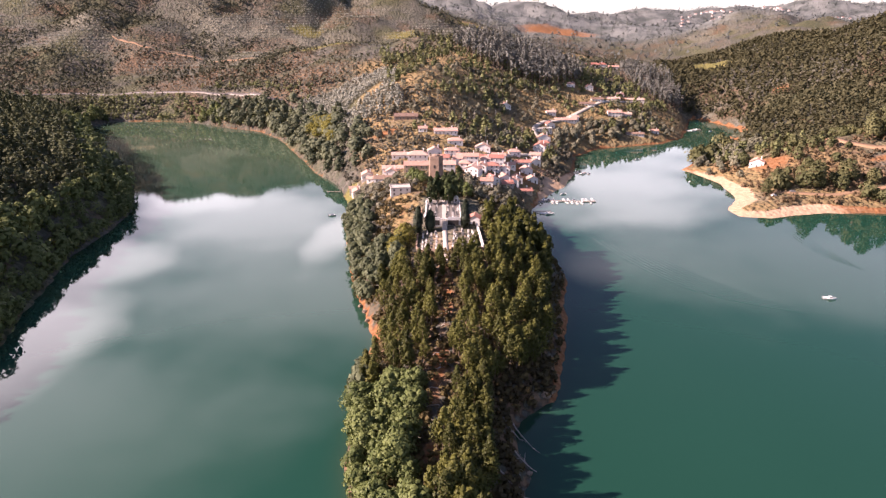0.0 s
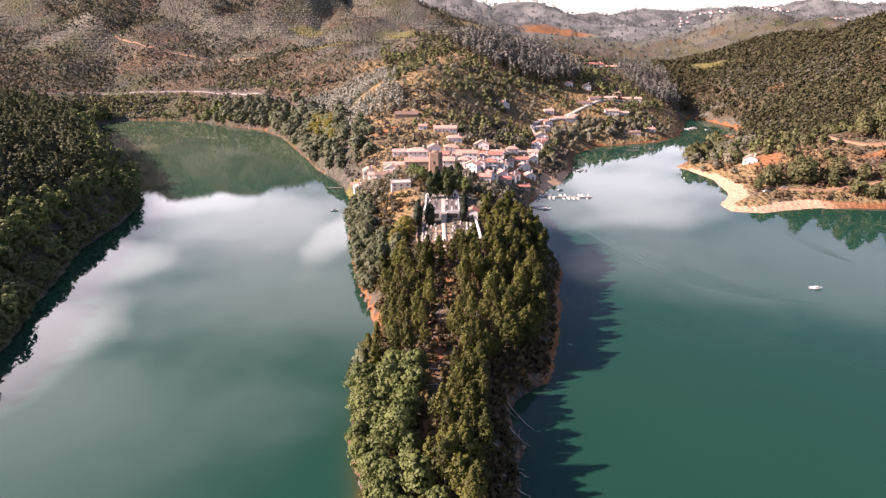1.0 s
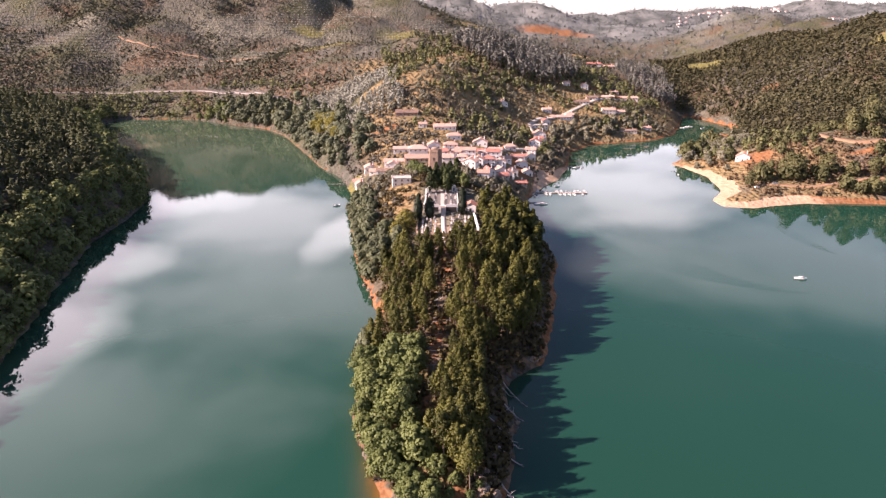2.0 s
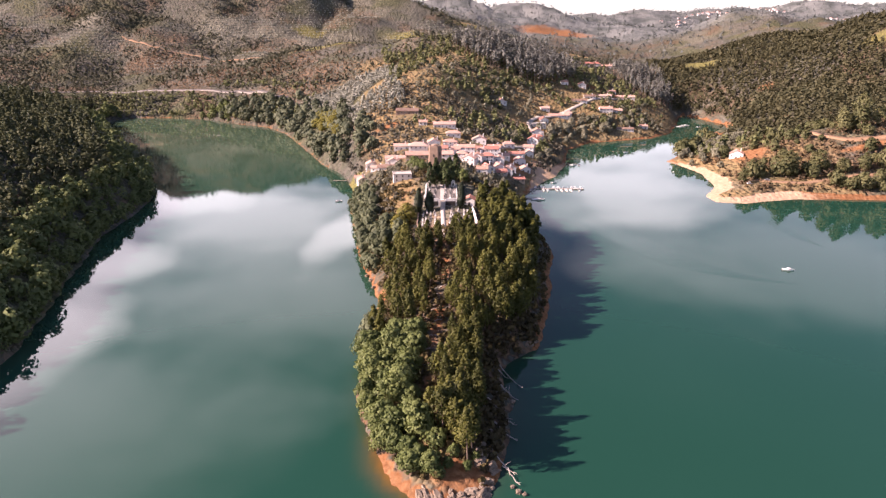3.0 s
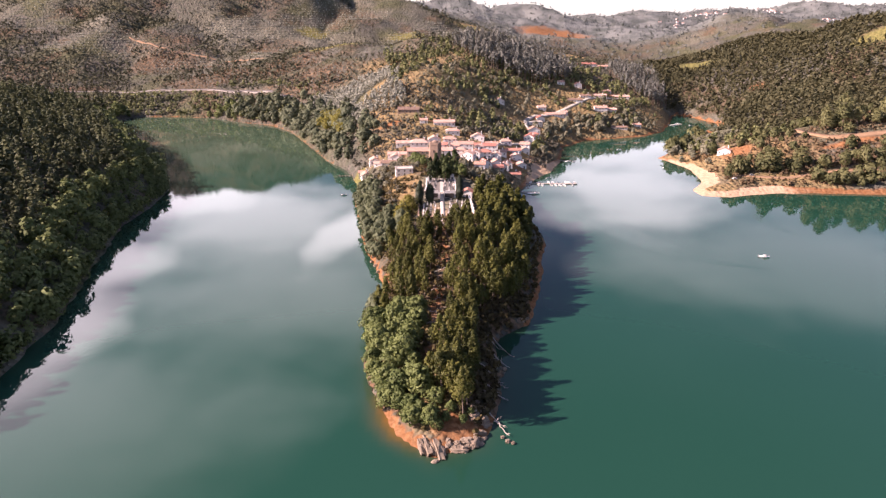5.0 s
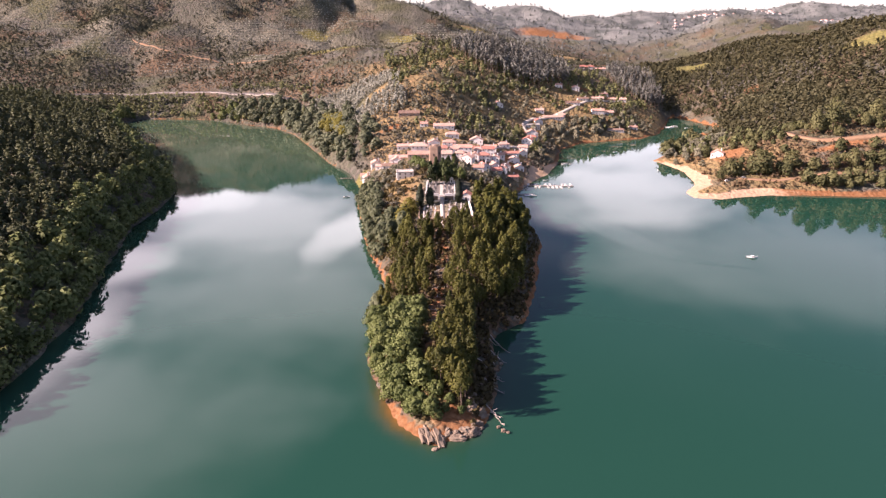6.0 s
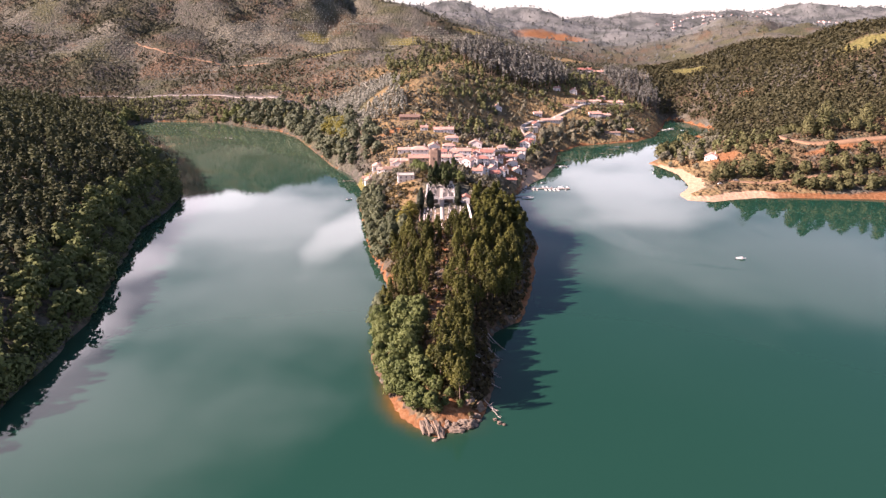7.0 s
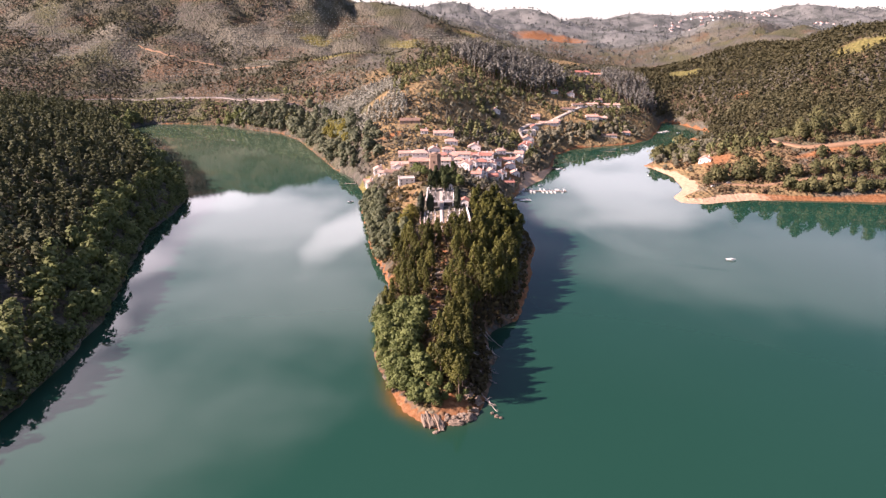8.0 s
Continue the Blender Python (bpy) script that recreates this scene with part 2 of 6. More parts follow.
LIME_LEAF = material("lime_leaf", (0.16, 0.15, 0.030), 0.6, second=(0.30, 0.27, 0.06), scale=0.3, per_object=0.3, through_light=0.3)
EVERGREEN = material("evergreen_leaf", (0.028, 0.042, 0.018), 0.7, second=(0.085, 0.11, 0.04), scale=0.3, per_object=0.5, through_light=0.15)
UNDERWOOD = material("underwood_leaf", (0.055, 0.045, 0.020), 0.8, second=(0.15, 0.115, 0.045), scale=0.15, tint=0.5, through_light=0.15)
DARK_LEAF = material("cypress_leaf", (0.014, 0.022, 0.011), 0.7, second=(0.035, 0.05, 0.022), scale=0.5, per_object=0.4)
EUCALYPT_WOOD = material("eucalypt_wood_leaf", (0.032, 0.041, 0.011), 0.6, second=(0.165, 0.165, 0.038), scale=0.25, tint=0.7, through_light=0.25)
BANK_WOOD = material("bank_wood_leaf", (0.038, 0.050, 0.024), 0.7, second=(0.125, 0.136, 0.062), scale=0.04, tint=0.4, through_light=0.2)
WOODS = material("mixed_wood_leaf", (0.080, 0.076, 0.056), 0.8, second=(0.20, 0.185, 0.14), scale=0.02, tint=0.5, through_light=0.15)
GREY_LEAF = material("silver_leaf", (0.22, 0.23, 0.185), 0.8, second=(0.40, 0.40, 0.33), scale=0.1, tint=0.5, through_light=0.15)
GREEN_WOOD = material("green_wood_leaf", (0.088, 0.102, 0.044), 0.8, second=(0.255, 0.262, 0.112), scale=0.05, tint=0.6, through_light=0.15)
EAST_LEAF = material("east_wood_leaf", (0.050, 0.052, 0.025), 0.8, second=(0.108, 0.100, 0.050), scale=0.02, tint=0.5, through_light=0.15)
HILL_WOOD = material("hill_wood_leaf", (0.044, 0.050, 0.030), 0.8, second=(0.118, 0.116, 0.072), scale=0.03, tint=0.6, through_light=0.15)
# blue-grey leaf of the far woods, with haze put into its colour
HAZED_LEAF = material("hazed_wood_leaf", (0.105, 0.118, 0.108), 0.8, second=(0.190, 0.205, 0.190), scale=0.004, tint=0.4, through_light=0.15)
# brown shrub leaf, darker than the underwood to paint in the bank's shade
SHADED_FLANK_LEAF = material("shaded_flank_leaf", (0.040, 0.032, 0.016), 0.8, second=(0.105, 0.080, 0.036), scale=0.2, tint=0.5, through_light=0.15)
BANK_LEAF = material("bank_leaf", (0.060, 0.070, 0.028), 0.7, second=(0.190, 0.185, 0.082), scale=0.2, per_object=0.6, through_light=0.2)
RUST_LEAF = material("heath_leaf", (0.085, 0.062, 0.036), 0.8, second=(0.22, 0.15, 0.085), scale=0.05, tint=0.5, through_light=0.15)
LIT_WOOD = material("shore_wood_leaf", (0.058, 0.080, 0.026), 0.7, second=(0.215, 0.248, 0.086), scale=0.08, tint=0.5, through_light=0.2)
# grey-green eucalypt leaf, lightened so that haze sits in the colour
HAZY_GROVE_LEAF = material("hazy_grove_leaf", (0.150, 0.156, 0.136), 0.8, second=(0.27, 0.27, 0.235), scale=0.1, tint=0.5, through_light=0.15)
BARK = material("bark", (0.20, 0.145, 0.105), 0.9, 0.35, scale=0.9, bump=0.03, bump_scale=6)
DEADWOOD = material("bleached_wood", (0.46, 0.41, 0.36), 0.85, 0.25, scale=1.2, bump=0.03, bump_scale=9)
PLASTER = material("white_plaster", (0.84, 0.80, 0.77), 0.85, 0.06, scale=0.35, bump=0.01, bump_scale=3, per_object=0.3)
OCHRE = material("ochre_plaster", (0.52, 0.40, 0.29), 0.9, 0.15, scale=0.35, bump=0.01, bump_scale=3)
TILE = material("faded_roof_tile", (0.42, 0.225, 0.165), 0.85, second=(0.62, 0.42, 0.345), scale=0.5, bump=0.05, bump_scale=2.5, per_object=0.5)
RED_TILE = material("red_roof_tile", (0.33, 0.125, 0.095), 0.8, second=(0.47, 0.235, 0.18), scale=0.5, bump=0.05, bump_scale=2.5, per_object=0.4)
BROWN_TILE = material("weathered_brown_tile", (0.17, 0.11, 0.085), 0.9, second=(0.30, 0.20, 0.15), scale=0.5, bump=0.05, bump_scale=2.5, per_object=0.4)
STONE = material("old_stone", (0.31, 0.215, 0.16), 0.95, 0.25, scale=0.6, bump=0.06, bump_scale=1.6)
ROCK = material("shore_rock", (0.12, 0.085, 0.060), 0.95, second=(0.35, 0.28, 0.21), scale=0.35, bump=0.15, bump_scale=1.5)
MARBLE = material("grave_marble", (0.66, 0.62, 0.58), 0.5, 0.15, scale=0.6, per_object=0.5)
GREY_STONE = material("dark_granite", (0.16, 0.155, 0.15), 0.4, 0.2, scale=0.8)
CONCRETE = material("pale_concrete", (0.50, 0.45, 0.40), 0.9, 0.15, scale=0.4, bump=0.01, bump_scale=3)
ASPHALT = material("worn_road", (0.19, 0.168, 0.15), 0.9, 0.2, scale=0.4)
PALE_ROAD = material("pale_village_road", (0.42, 0.375, 0.32), 0.9, 0.15, scale=0.4)
DIRT = material("dirt_track", (0.31, 0.195, 0.115), 0.95, 0.25, scale=0.3, bump=0.05, bump_scale=1.5)
DARK_DOOR = material("dark_shutter", (0.055, 0.045, 0.04), 0.6, 0.3, scale=0.7)
FRAME = material("window_frame", (0.45, 0.42, 0.40), 0.6, 0.1)
GLASS = material("window_glass", (0.02, 0.025, 0.03), 0.08, 0.2, metal=0.0)
GELCOAT = material("white_gelcoat", (0.80, 0.79, 0.77), 0.25, 0.06, scale=0.8, per_object=0.2)
NAVY = material("navy_canvas", (0.03, 0.04, 0.07), 0.7, 0.2)
GREY_BOAT = material("grey_paint", (0.22, 0.22, 0.22), 0.5, 0.2)
PLANK = material("weathered_plank", (0.30, 0.25, 0.20), 0.9, 0.25, scale=1.5)
METAL = material("galvanised_steel", (0.45, 0.45, 0.45), 0.45, 0.15, metal=0.8)

# ---- the lie of the land ----
# shorelines of the lake in plan, walked from south-west round to south-east
WEST_BANK = [(-420, -700), (-290, -420), (-215, -200), (-170, -80), (-161, 20), (-168, 92), (-181, 139), (-194, 186),
             (-205, 232), (-207, 282), (-211, 318), (-242, 384), (-290, 459), (-365, 571), (-430, 680)]
NORTH_BANK = [(-422, 727), (-366, 727), (-314, 716), (-262, 677), (-211, 649), (-176, 598), (-153, 546), (-128, 487),
              (-108, 439), (-88, 407), (-73, 371), (-64, 333)]
POINT_WEST = [(-62, 298), (-54, 259), (-47, 220), (-40, 181), (-31, 156), (-25, 131), (-28, 118), (-29, 95), (-27, 65),
              (-23, 42), (-18, 26), (-11, 12), (-5, 5)]
POINT_EAST = [(1, -1), (10, 3), (15, 5), (18, 12), (21, 22), (24, 34), (24.5, 45), (27, 53), (24.5, 62), (25, 74), (29.5, 82), (40.5, 90), (44, 102), (48.5, 120),
              (56, 156), (64, 196), (62, 245), (60, 289), (62, 320), (76, 352), (97, 388), (114, 431), (130, 505)]
INLET = [(162, 545), (205, 559), (235, 571), (267, 605), (300, 676), (322, 735), (338, 752), (350, 715), (360, 666),
         (344, 622), (318, 603), (334, 589), (301, 548), (254, 502), (232, 475)]
EAST_BANK = [(213, 447), (219, 426), (225, 395), (218, 352), (199, 323), (200, 307), (220, 303), (252, 313), (286, 315),
             (314, 313), (341, 311), (371, 308), (450, 300), (560, 270), (660, 180), (720, 0), (760, -300), (800, -700)]
LAKE = np.array(WEST_BANK + NORTH_BANK + POINT_WEST + POINT_EAST + INLET + EAST_BANK, float)

# hills: centre x, y, spreads along x and y, turn in degrees, height
HILLS_NEAR = [(-500, 330, 170, 210, 0, 46), (-470, -60, 160, 260, 0, 42), (-38, 520, 62, 100, -8, 52),
              (30, 720, 130, 130, 0, 40), (170, 900, 150, 150, 0, 44), (640, 770, 190, 240, 10, 110), (900, 560, 190, 200, 0, 80),
              (-150, 830, 150, 130, 0, 62), (400, 402, 85, 46, 0, 40)]
HILLS_FAR = [(-720, 1430, 400, 270, 0, 172), (-300, 1430, 240, 250, 0, 82), (106, 2000, 361, 260, 0, 137), (90, 1290, 180, 170, 0, 51),
             (492, 2500, 443, 300, 0, 59), (790, 1450, 150, 230, 0, 86), (1283, 1700, 420, 260, 0, 118), (1050, 1050, 260, 160, 0, 66),
             (1250, 2850, 709, 330, 0, 121), (2500, 3100, 764, 600, 0, 160), (300, 3900, 1393, 500, 0, 82), (-1500, 2400, 800, 900, 0, 230)]
RAVINE = [(-440, 720), (-513, 850), (-544, 942), (-562, 1040), (-540, 1150)]      # a gully down the west hill
SPINE_Y = [-5, 10, 30, 60, 120, 180, 250, 300, 340, 400, 470]
SPINE_Z = [0, 2.5, 4, 6, 11, 17, 20, 18, 14, 12, 10]


def shore_distance(x, y):
    """Metres to the shoreline, positive on land."""
    ax, ay = LAKE[:, 0], LAKE[:, 1]
    bx, by = np.roll(ax, -1), np.roll(ay, -1)
    best = np.full(x.shape, 1e18)
    inside = np.zeros(x.shape, bool)
    for k in range(len(ax)):
        dx, dy = bx[k] - ax[k], by[k] - ay[k]
        u = np.clip(((x - ax[k]) * dx + (y - ay[k]) * dy) / (dx * dx + dy * dy), 0, 1)
        best = np.minimum(best, (x - ax[k] - u * dx) ** 2 + (y - ay[k] - u * dy) ** 2)
        if dy != 0:
            cross = (ay[k] > y) != (by[k] > y)
            inside ^= cross & (x < ax[k] + (y - ay[k]) / dy * dx)
    best = np.sqrt(best)
    return np.where(inside, -best, best)


def value_noise(x, y, seed):
    """Smooth noise from 0 to 1 with a cell of one unit."""
    xi, yi = np.floor(x), np.floor(y)
    fx, fy = x - xi, y - yi
    fx, fy = fx * fx * (3 - 2 * fx), fy * fy * (3 - 2 * fy)

    def corner(i, j):
        v = np.sin((xi + i) * 127.1 + (yi + j) * 311.7 + seed * 74.7) * 43758.5453
        return v - np.floor(v)
    return (corner(0, 0) * (1 - fx) + corner(1, 0) * fx) * (1 - fy) + (corner(0, 1) * (1 - fx) + corner(1, 1) * fx) * fy


def fractal(x, y, size, seed, octaves=4):
    total, gain, norm = 0.0, 1.0, 0.0
    for k in range(octaves):
        total = total + gain * value_noise(x / size * 2 ** k + 17.3 * k, y / size * 2 ** k - 9.1 * k, seed + k)
        norm, gain = norm + gain, gain * 0.5
    return total / norm


def hill_sum(x, y, hills):
    z = np.zeros(x.shape)
    for cx, cy, sx, sy, turn, h in hills:
        c, s = math.cos(radians(turn)), math.sin(radians(turn))
        u, v = (x - cx) * c + (y - cy) * s, -(x - cx) * s + (y - cy) * c
        z += h * np.exp(-0.5 * ((u / sx) ** 2 + (v / sy) ** 2))
    return z


def ground_height(x, y):
    """The height of the ground, and the distance to the shore."""
    x, y = np.asarray(x, float), np.asarray(y, float)
    s = shore_distance(x, y)
    s = s + (fractal(x, y, 14, 3, 3) - 0.5) * 5.0 * np.clip(np.abs(s) / 3 + 0.4, 0, 1)
    on = np.maximum(s, 0)
    sand = np.exp(-(((x - 225) / 45) ** 2 + ((y - 360) / 110) ** 2))       # the flat spit
    bank = (2.4 - 1.2 * sand) * (1 - np.exp(-on / (3.5 + 14 * sand))) + 0.05 * np.minimum(on, 60)
    spine = np.interp(y, SPINE_Y, SPINE_Z) * np.exp(-np.maximum(np.abs(x - 5) - 70, 0) / 60)
    spine = spine * np.exp(-np.maximum(y - 420, 0) / 120) * (1 - np.exp(-(on / (17 + 24 * np.exp(-((x - 86) / 34) ** 2 - ((y - 385) / 62) ** 2))) ** 1.3))
    far = np.clip((y - 600) / 500, 0, 1)
    west = np.clip((-120 - 0.30 * np.clip(y - 300, 0, None) - x) / 40, 0, 1) * np.clip((660 - y) / 60, 0, 1)
    bluff = 9.5 * west * (1 - np.exp(-(on / 14) ** 1.6))                     # the west bank falls steeply to the lake
    gully = (np.abs(fractal(x + 0.25 * y, y, 260, 11, 4) - 0.5) * 2) ** 0.8
    near_hills = hill_sum(x, y, HILLS_NEAR) * (1 - np.exp(-on / 55))
    far_hills = hill_sum(x, y, HILLS_FAR) * (1 - np.exp(-on / 160))
    hills = (near_hills + far_hills) * (0.84 - 0.02 * far + (0.30 + 0.10 * far) * gully)
    cut = np.full(x.shape, 1e9)
    for (ax, ay), (bx, by) in zip(RAVINE, RAVINE[1:]):
        u = np.clip(((x - ax) * (bx - ax) + (y - ay) * (by - ay)) / ((bx - ax) ** 2 + (by - ay) ** 2), 0, 1)
        cut = np.minimum(cut, (x - ax - u * (bx - ax)) ** 2 + (y - ay - u * (by - ay)) ** 2)
    hills = hills * (1 - 0.10 * np.exp(-cut / 34 ** 2)) + 6 * np.exp(-((x + 640) / 60) ** 2 - ((y - 1000) / 150) ** 2) * far
    rough = (fractal(x, y, 45, 21, 4) - 0.5) * (1.0 + 7.0 * far + 0.04 * hills) * np.clip(on / 12, 0, 1)
    under = -np.minimum(0.22 * np.minimum(-s, 6) + 0.5 * np.maximum(-s - 6, 0), 14)
    return np.where(s > 0, bank + bluff + spine + hills + rough, under), s
# ---- building helpers ----
def mesh_object(name, verts, faces, mat, parent=None, smooth=False, tints=None, normals=None):
    """An object from arrays of corners and of equal-sided faces."""
    verts, faces = np.asarray(verts, np.float32), np.asarray(faces, np.int32)
    me = bpy.data.meshes.new(name)
    n, k = faces.shape
    me.vertices.add(len(verts))
    me.vertices.foreach_set("co", verts.ravel())
    me.loops.add(n * k)
    me.loops.foreach_set("vertex_index", faces.ravel())
    me.polygons.add(n)
    me.polygons.foreach_set("loop_start", np.arange(0, n * k, k, dtype=np.int32))
    me.update(calc_edges=True)
    if smooth:
        me.polygons.foreach_set("use_smooth", np.ones(n, bool))
    if tints is not None:
        me.attributes.new("tint", "FLOAT", "POINT").data.foreach_set("value", np.asarray(tints, np.float32))
    if normals is not None:
        me.polygons.foreach_set("use_smooth", np.ones(n, bool))
        me.normals_split_custom_set_from_vertices(np.asarray(normals, np.float32))
    me.materials.append(mat)
    ob = new(name, me)
    ob.parent = parent
    return ob


def grid_faces(nx, ny):
    i = np.arange((nx - 1) * (ny - 1))
    a = i // (nx - 1) * nx + i % (nx - 1)
    return np.stack([a, a + 1, a + nx + 1, a + nx], 1)


def graded(stops):
    """Coordinates from stretches of (start, end, step)."""
    return np.unique(np.concatenate([np.arange(a, b + 1e-6, st) for a, b, st in stops]))


def smooth_step(v, lo, hi):
    u = np.clip((v - lo) / (hi - lo), 0, 1)
    return u * u * (3 - 2 * u)


# ---- ground and water ----
def build_ground():
    xs = graded([(-4900, -1800, 100), (-1800, -760, 26), (-760, -460, 10), (-460, -260, 6), (-260, -90, 3.5), (-90, 140, 2.5), (140, 420, 5), (420, 900, 10), (900, 2000, 24), (2000, 4900, 80)])
    ys = graded([(-2500, -700, 100), (-700, -60, 30), (-60, 0, 5), (0, 360, 2.5), (360, 520, 4), (520, 740, 4), (740, 1000, 8), (1000, 1800, 16), (1800, 4900, 36)])
    x, y = np.meshgrid(xs, ys)
    x, y = x.ravel(), y.ravel()
    z, s = ground_height(x, y)
    ground = mesh_object("ground", np.stack([x, y, z], 1), grid_faces(len(xs), len(ys)), LAND, smooth=True)
    bare, sand, dry, lush, rust, pale, haze_tint = ground_cover(x, y, z, s)
    for name, v in (("bare", bare), ("sand", sand), ("dry", dry), ("lush", lush), ("rust", rust), ("pale", pale), ("haze_tint", haze_tint)):
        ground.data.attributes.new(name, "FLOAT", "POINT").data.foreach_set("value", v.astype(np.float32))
    tagged(ground, "hilly land of scrub, dry grass and orange soil round a lake", "ground", kind="structure")


def ground_cover(x, y, z, s):
    """How bare, sandy and grassy the ground is, each from 0 to 1."""
    wob = fractal(x, y, 22, 31, 3)
    beach = np.exp(-((x - 90) / 40) ** 2 - ((y - 390) / 60) ** 2) + np.exp(-((x - 270) / 90) ** 2 - ((y - 360) / 90) ** 2)
    line = 0.15 + 1.1 * wob + 2.3 * beach + 0.9 * np.exp(-((x - 2) / 22) ** 2 - ((y - 4) / 12) ** 2)
    line = line + 1.3 * np.exp(-((x - 56) / 14) ** 4 - ((y - 150) / 58) ** 4)
    line = line + 3.0 * np.exp(-((x - 86) / 18) ** 2 - ((y - 372) / 34) ** 2)
    bare = np.where(s > -8, 1 - smooth_step(z, line, line + 0.8), 0)
    sand = bare * (np.exp(-(((x - 225) / 62) ** 2 + ((y - 360) / 90) ** 2)) * 1.2 + np.exp(-((x - 90) / 40) ** 2 - ((y - 390) / 60) ** 2))
    sand = np.maximum(sand, 0.95 * np.exp(-((x - 86) / 12) ** 2 - ((y - 378) / 36) ** 2))     # the village beach
    dry = np.zeros(x.shape)
    for cx, cy, rx, ry, k in DRY_PATCHES:
        dry = np.maximum(dry, k * np.exp(-(((x - cx) / rx) ** 2 + ((y - cy) / ry) ** 2)))
    dry = np.maximum(dry, smooth_step(fractal(x, y, 120, 41, 4), 0.58, 0.76) * 0.5 * smooth_step(y, 300, 420) * (1 - 0.6 * smooth_step(y, 600, 700)) * (x < 320))
    settled = smooth_step(y, 255, 300) * (1 - smooth_step(y, 700, 800)) * smooth_step(x, -100 - 0.12 * (y - 400), -40 - 0.12 * (y - 400)) * (1 - smooth_step(x, 300, 340))
    dry = np.maximum(dry, settled * (0.36 + 0.48 * fractal(x, y, 35, 44, 2)))
    for cx, cy, rx, ry, k in BARE_PATCHES:
        bare = np.maximum(bare, k * np.exp(-(((x - cx) / rx) ** 2 + ((y - cy) / ry) ** 2)))
    bare = np.maximum(bare, (0.35 + 0.9 * fractal(x, y, 9, 51, 2)) * np.exp(-(way_distance(x, y, RIDGE_PATH) / 3.4) ** 2) * smooth_step(fractal(x, y, 17, 52, 2), 0.30, 0.55))
    bare = bare * np.where((y > 380) & (x < 20) & (z < 6), 0.55, np.where((y > 430) & (x < 60), 0.42, 1.0)) * np.where((x > 12) & (y > 22) & (y < 330) & (x < 70), np.where((y > 88) & (y < 215), 1.0, 0.30), 1.0)
    west_side = (x < -150 - 0.28 * np.clip(y - 300, 0, None)) & (y < 720)
    bare = np.where(west_side, bare * 0.35, bare)
    bare = bare * np.where((x < -14) & (y > 24) & (y < 98), 0.40, 1.0) * np.where((x < -52) & (y > 290) & (y < 420), 0.45, 1.0)
    lush = np.zeros(x.shape)
    for cx, cy, rx, ry, k in LUSH_PATCHES:
        lush = np.maximum(lush, k * np.exp(-(((x - cx) / rx) ** 2 + ((y - cy) / ry) ** 2)))
    sand = np.maximum(sand, 0.45 * np.exp(-((x - 5) / 13) ** 6 - ((y - 192) / 20) ** 6))     # the graveyard's gravel
    rust = np.maximum(patches(x, y, RUST_PATCHES), smooth_step(fractal(x, y, 170, 71, 3), 0.52, 0.68) * 0.55 * smooth_step(y, 560, 700) * (1 - smooth_step(y, 1400, 1700)))
    pale = patches(x, y, PALE_PATCHES)
    # grows with distance: where the ground takes the painted haze colour
    haze_tint = smooth_step(y + 0.25 * x, 1450, 1900) * (0.55 + 0.5 * fractal(x, y, 160, 72, 3))
    return [np.clip(v, 0, 1) for v in (bare, sand, dry, lush, rust, pale, haze_tint)]


def build_water():
    xs = graded([(-4900, -900, 200), (-900, -240, 20), (-240, -60, 12), (-60, 80, 2.5), (80, 340, 12), (340, 1000, 20), (1000, 4900, 200)])
    ys = graded([(-2500, -40, 60), (-40, 140, 2.5), (140, 460, 8), (460, 820, 12)])
    x, y = np.meshgrid(xs, ys)
    x, y = x.ravel(), y.ravel()
    z, s = ground_height(x, y)
    water = mesh_object("water", np.stack([x, y, x * 0], 1), grid_faces(len(xs), len(ys)), WATER)
    v = np.exp(np.minimum(z, 0) / 0.6) * (0.05 + 0.62 * np.exp(-((x + 14) / 13) ** 2 - ((y - 17) / 17) ** 2))
    water.data.attributes.new("shallow", "FLOAT", "POINT").data.foreach_set("value", v.astype(np.float32))
    # rises northwards: murkier water together with the painted hill reflection
    bay_tint = smooth_step(y, 260, 560) * (0.75 + 0.5 * (fractal(x, y, 90, 66, 3) - 0.5)) * np.where(x < 30, 1.0, 0.15)
    water.data.attributes.new("bay_tint", "FLOAT", "POINT").data.foreach_set("value", bay_tint.astype(np.float32))
    tagged(water, "calm green lake water reflecting clouds and hills", "lake", kind="structure")


# ---- plan of the village and its roads ----
# houses: x, y of the middle, width, depth, wall height, turn
LONG_HOUSES = [(-29, 347, 24, 7, 3.2, 4), (20.5, 365, 16, 8, 6.0, -3), (39.5, 379, 18, 8, 6.0, -6), (51.5, 381, 12, 7, 4.0, 10),
               (65.6, 401, 13.5, 7, 3.6, 8), (4.4, 421, 19, 8, 4.0, 5), (-14, 422, 7, 6, 3.0, 0), (-39, 331, 12.5, 7, 3.4, -4),
               (-16, 334, 17, 9, 5.5, 2), (6, 337, 9.5, 9, 5.0, 0), (13, 356, 7, 7, 5.0, 0), (-47, 342, 9, 6, 3.2, -8)]
HILL_HOUSES = [(132, 584, 26, 8, 3.5, 8), (194, 618, 15, 9, 5.5, 0), (208, 624, 13, 7, 3.2, 0), (201, 666, 21, 7, 3.2, 0), (236, 694, 26, 7, 3.2, -4),
               (165, 633, 18, 7, 3.0, 0), (181, 650, 14, 7, 3.0, 5), (154, 674, 9, 7, 4.0, 0), (207, 578, 19, 6, 2.8, 0), (232, 593, 9.5, 6, 3.2, 0),
               (219, 700, 12, 7, 3.0, 12), (261, 902, 18, 8, 3.0, 0), (144, 592, 9, 7, 4.2, 8)]
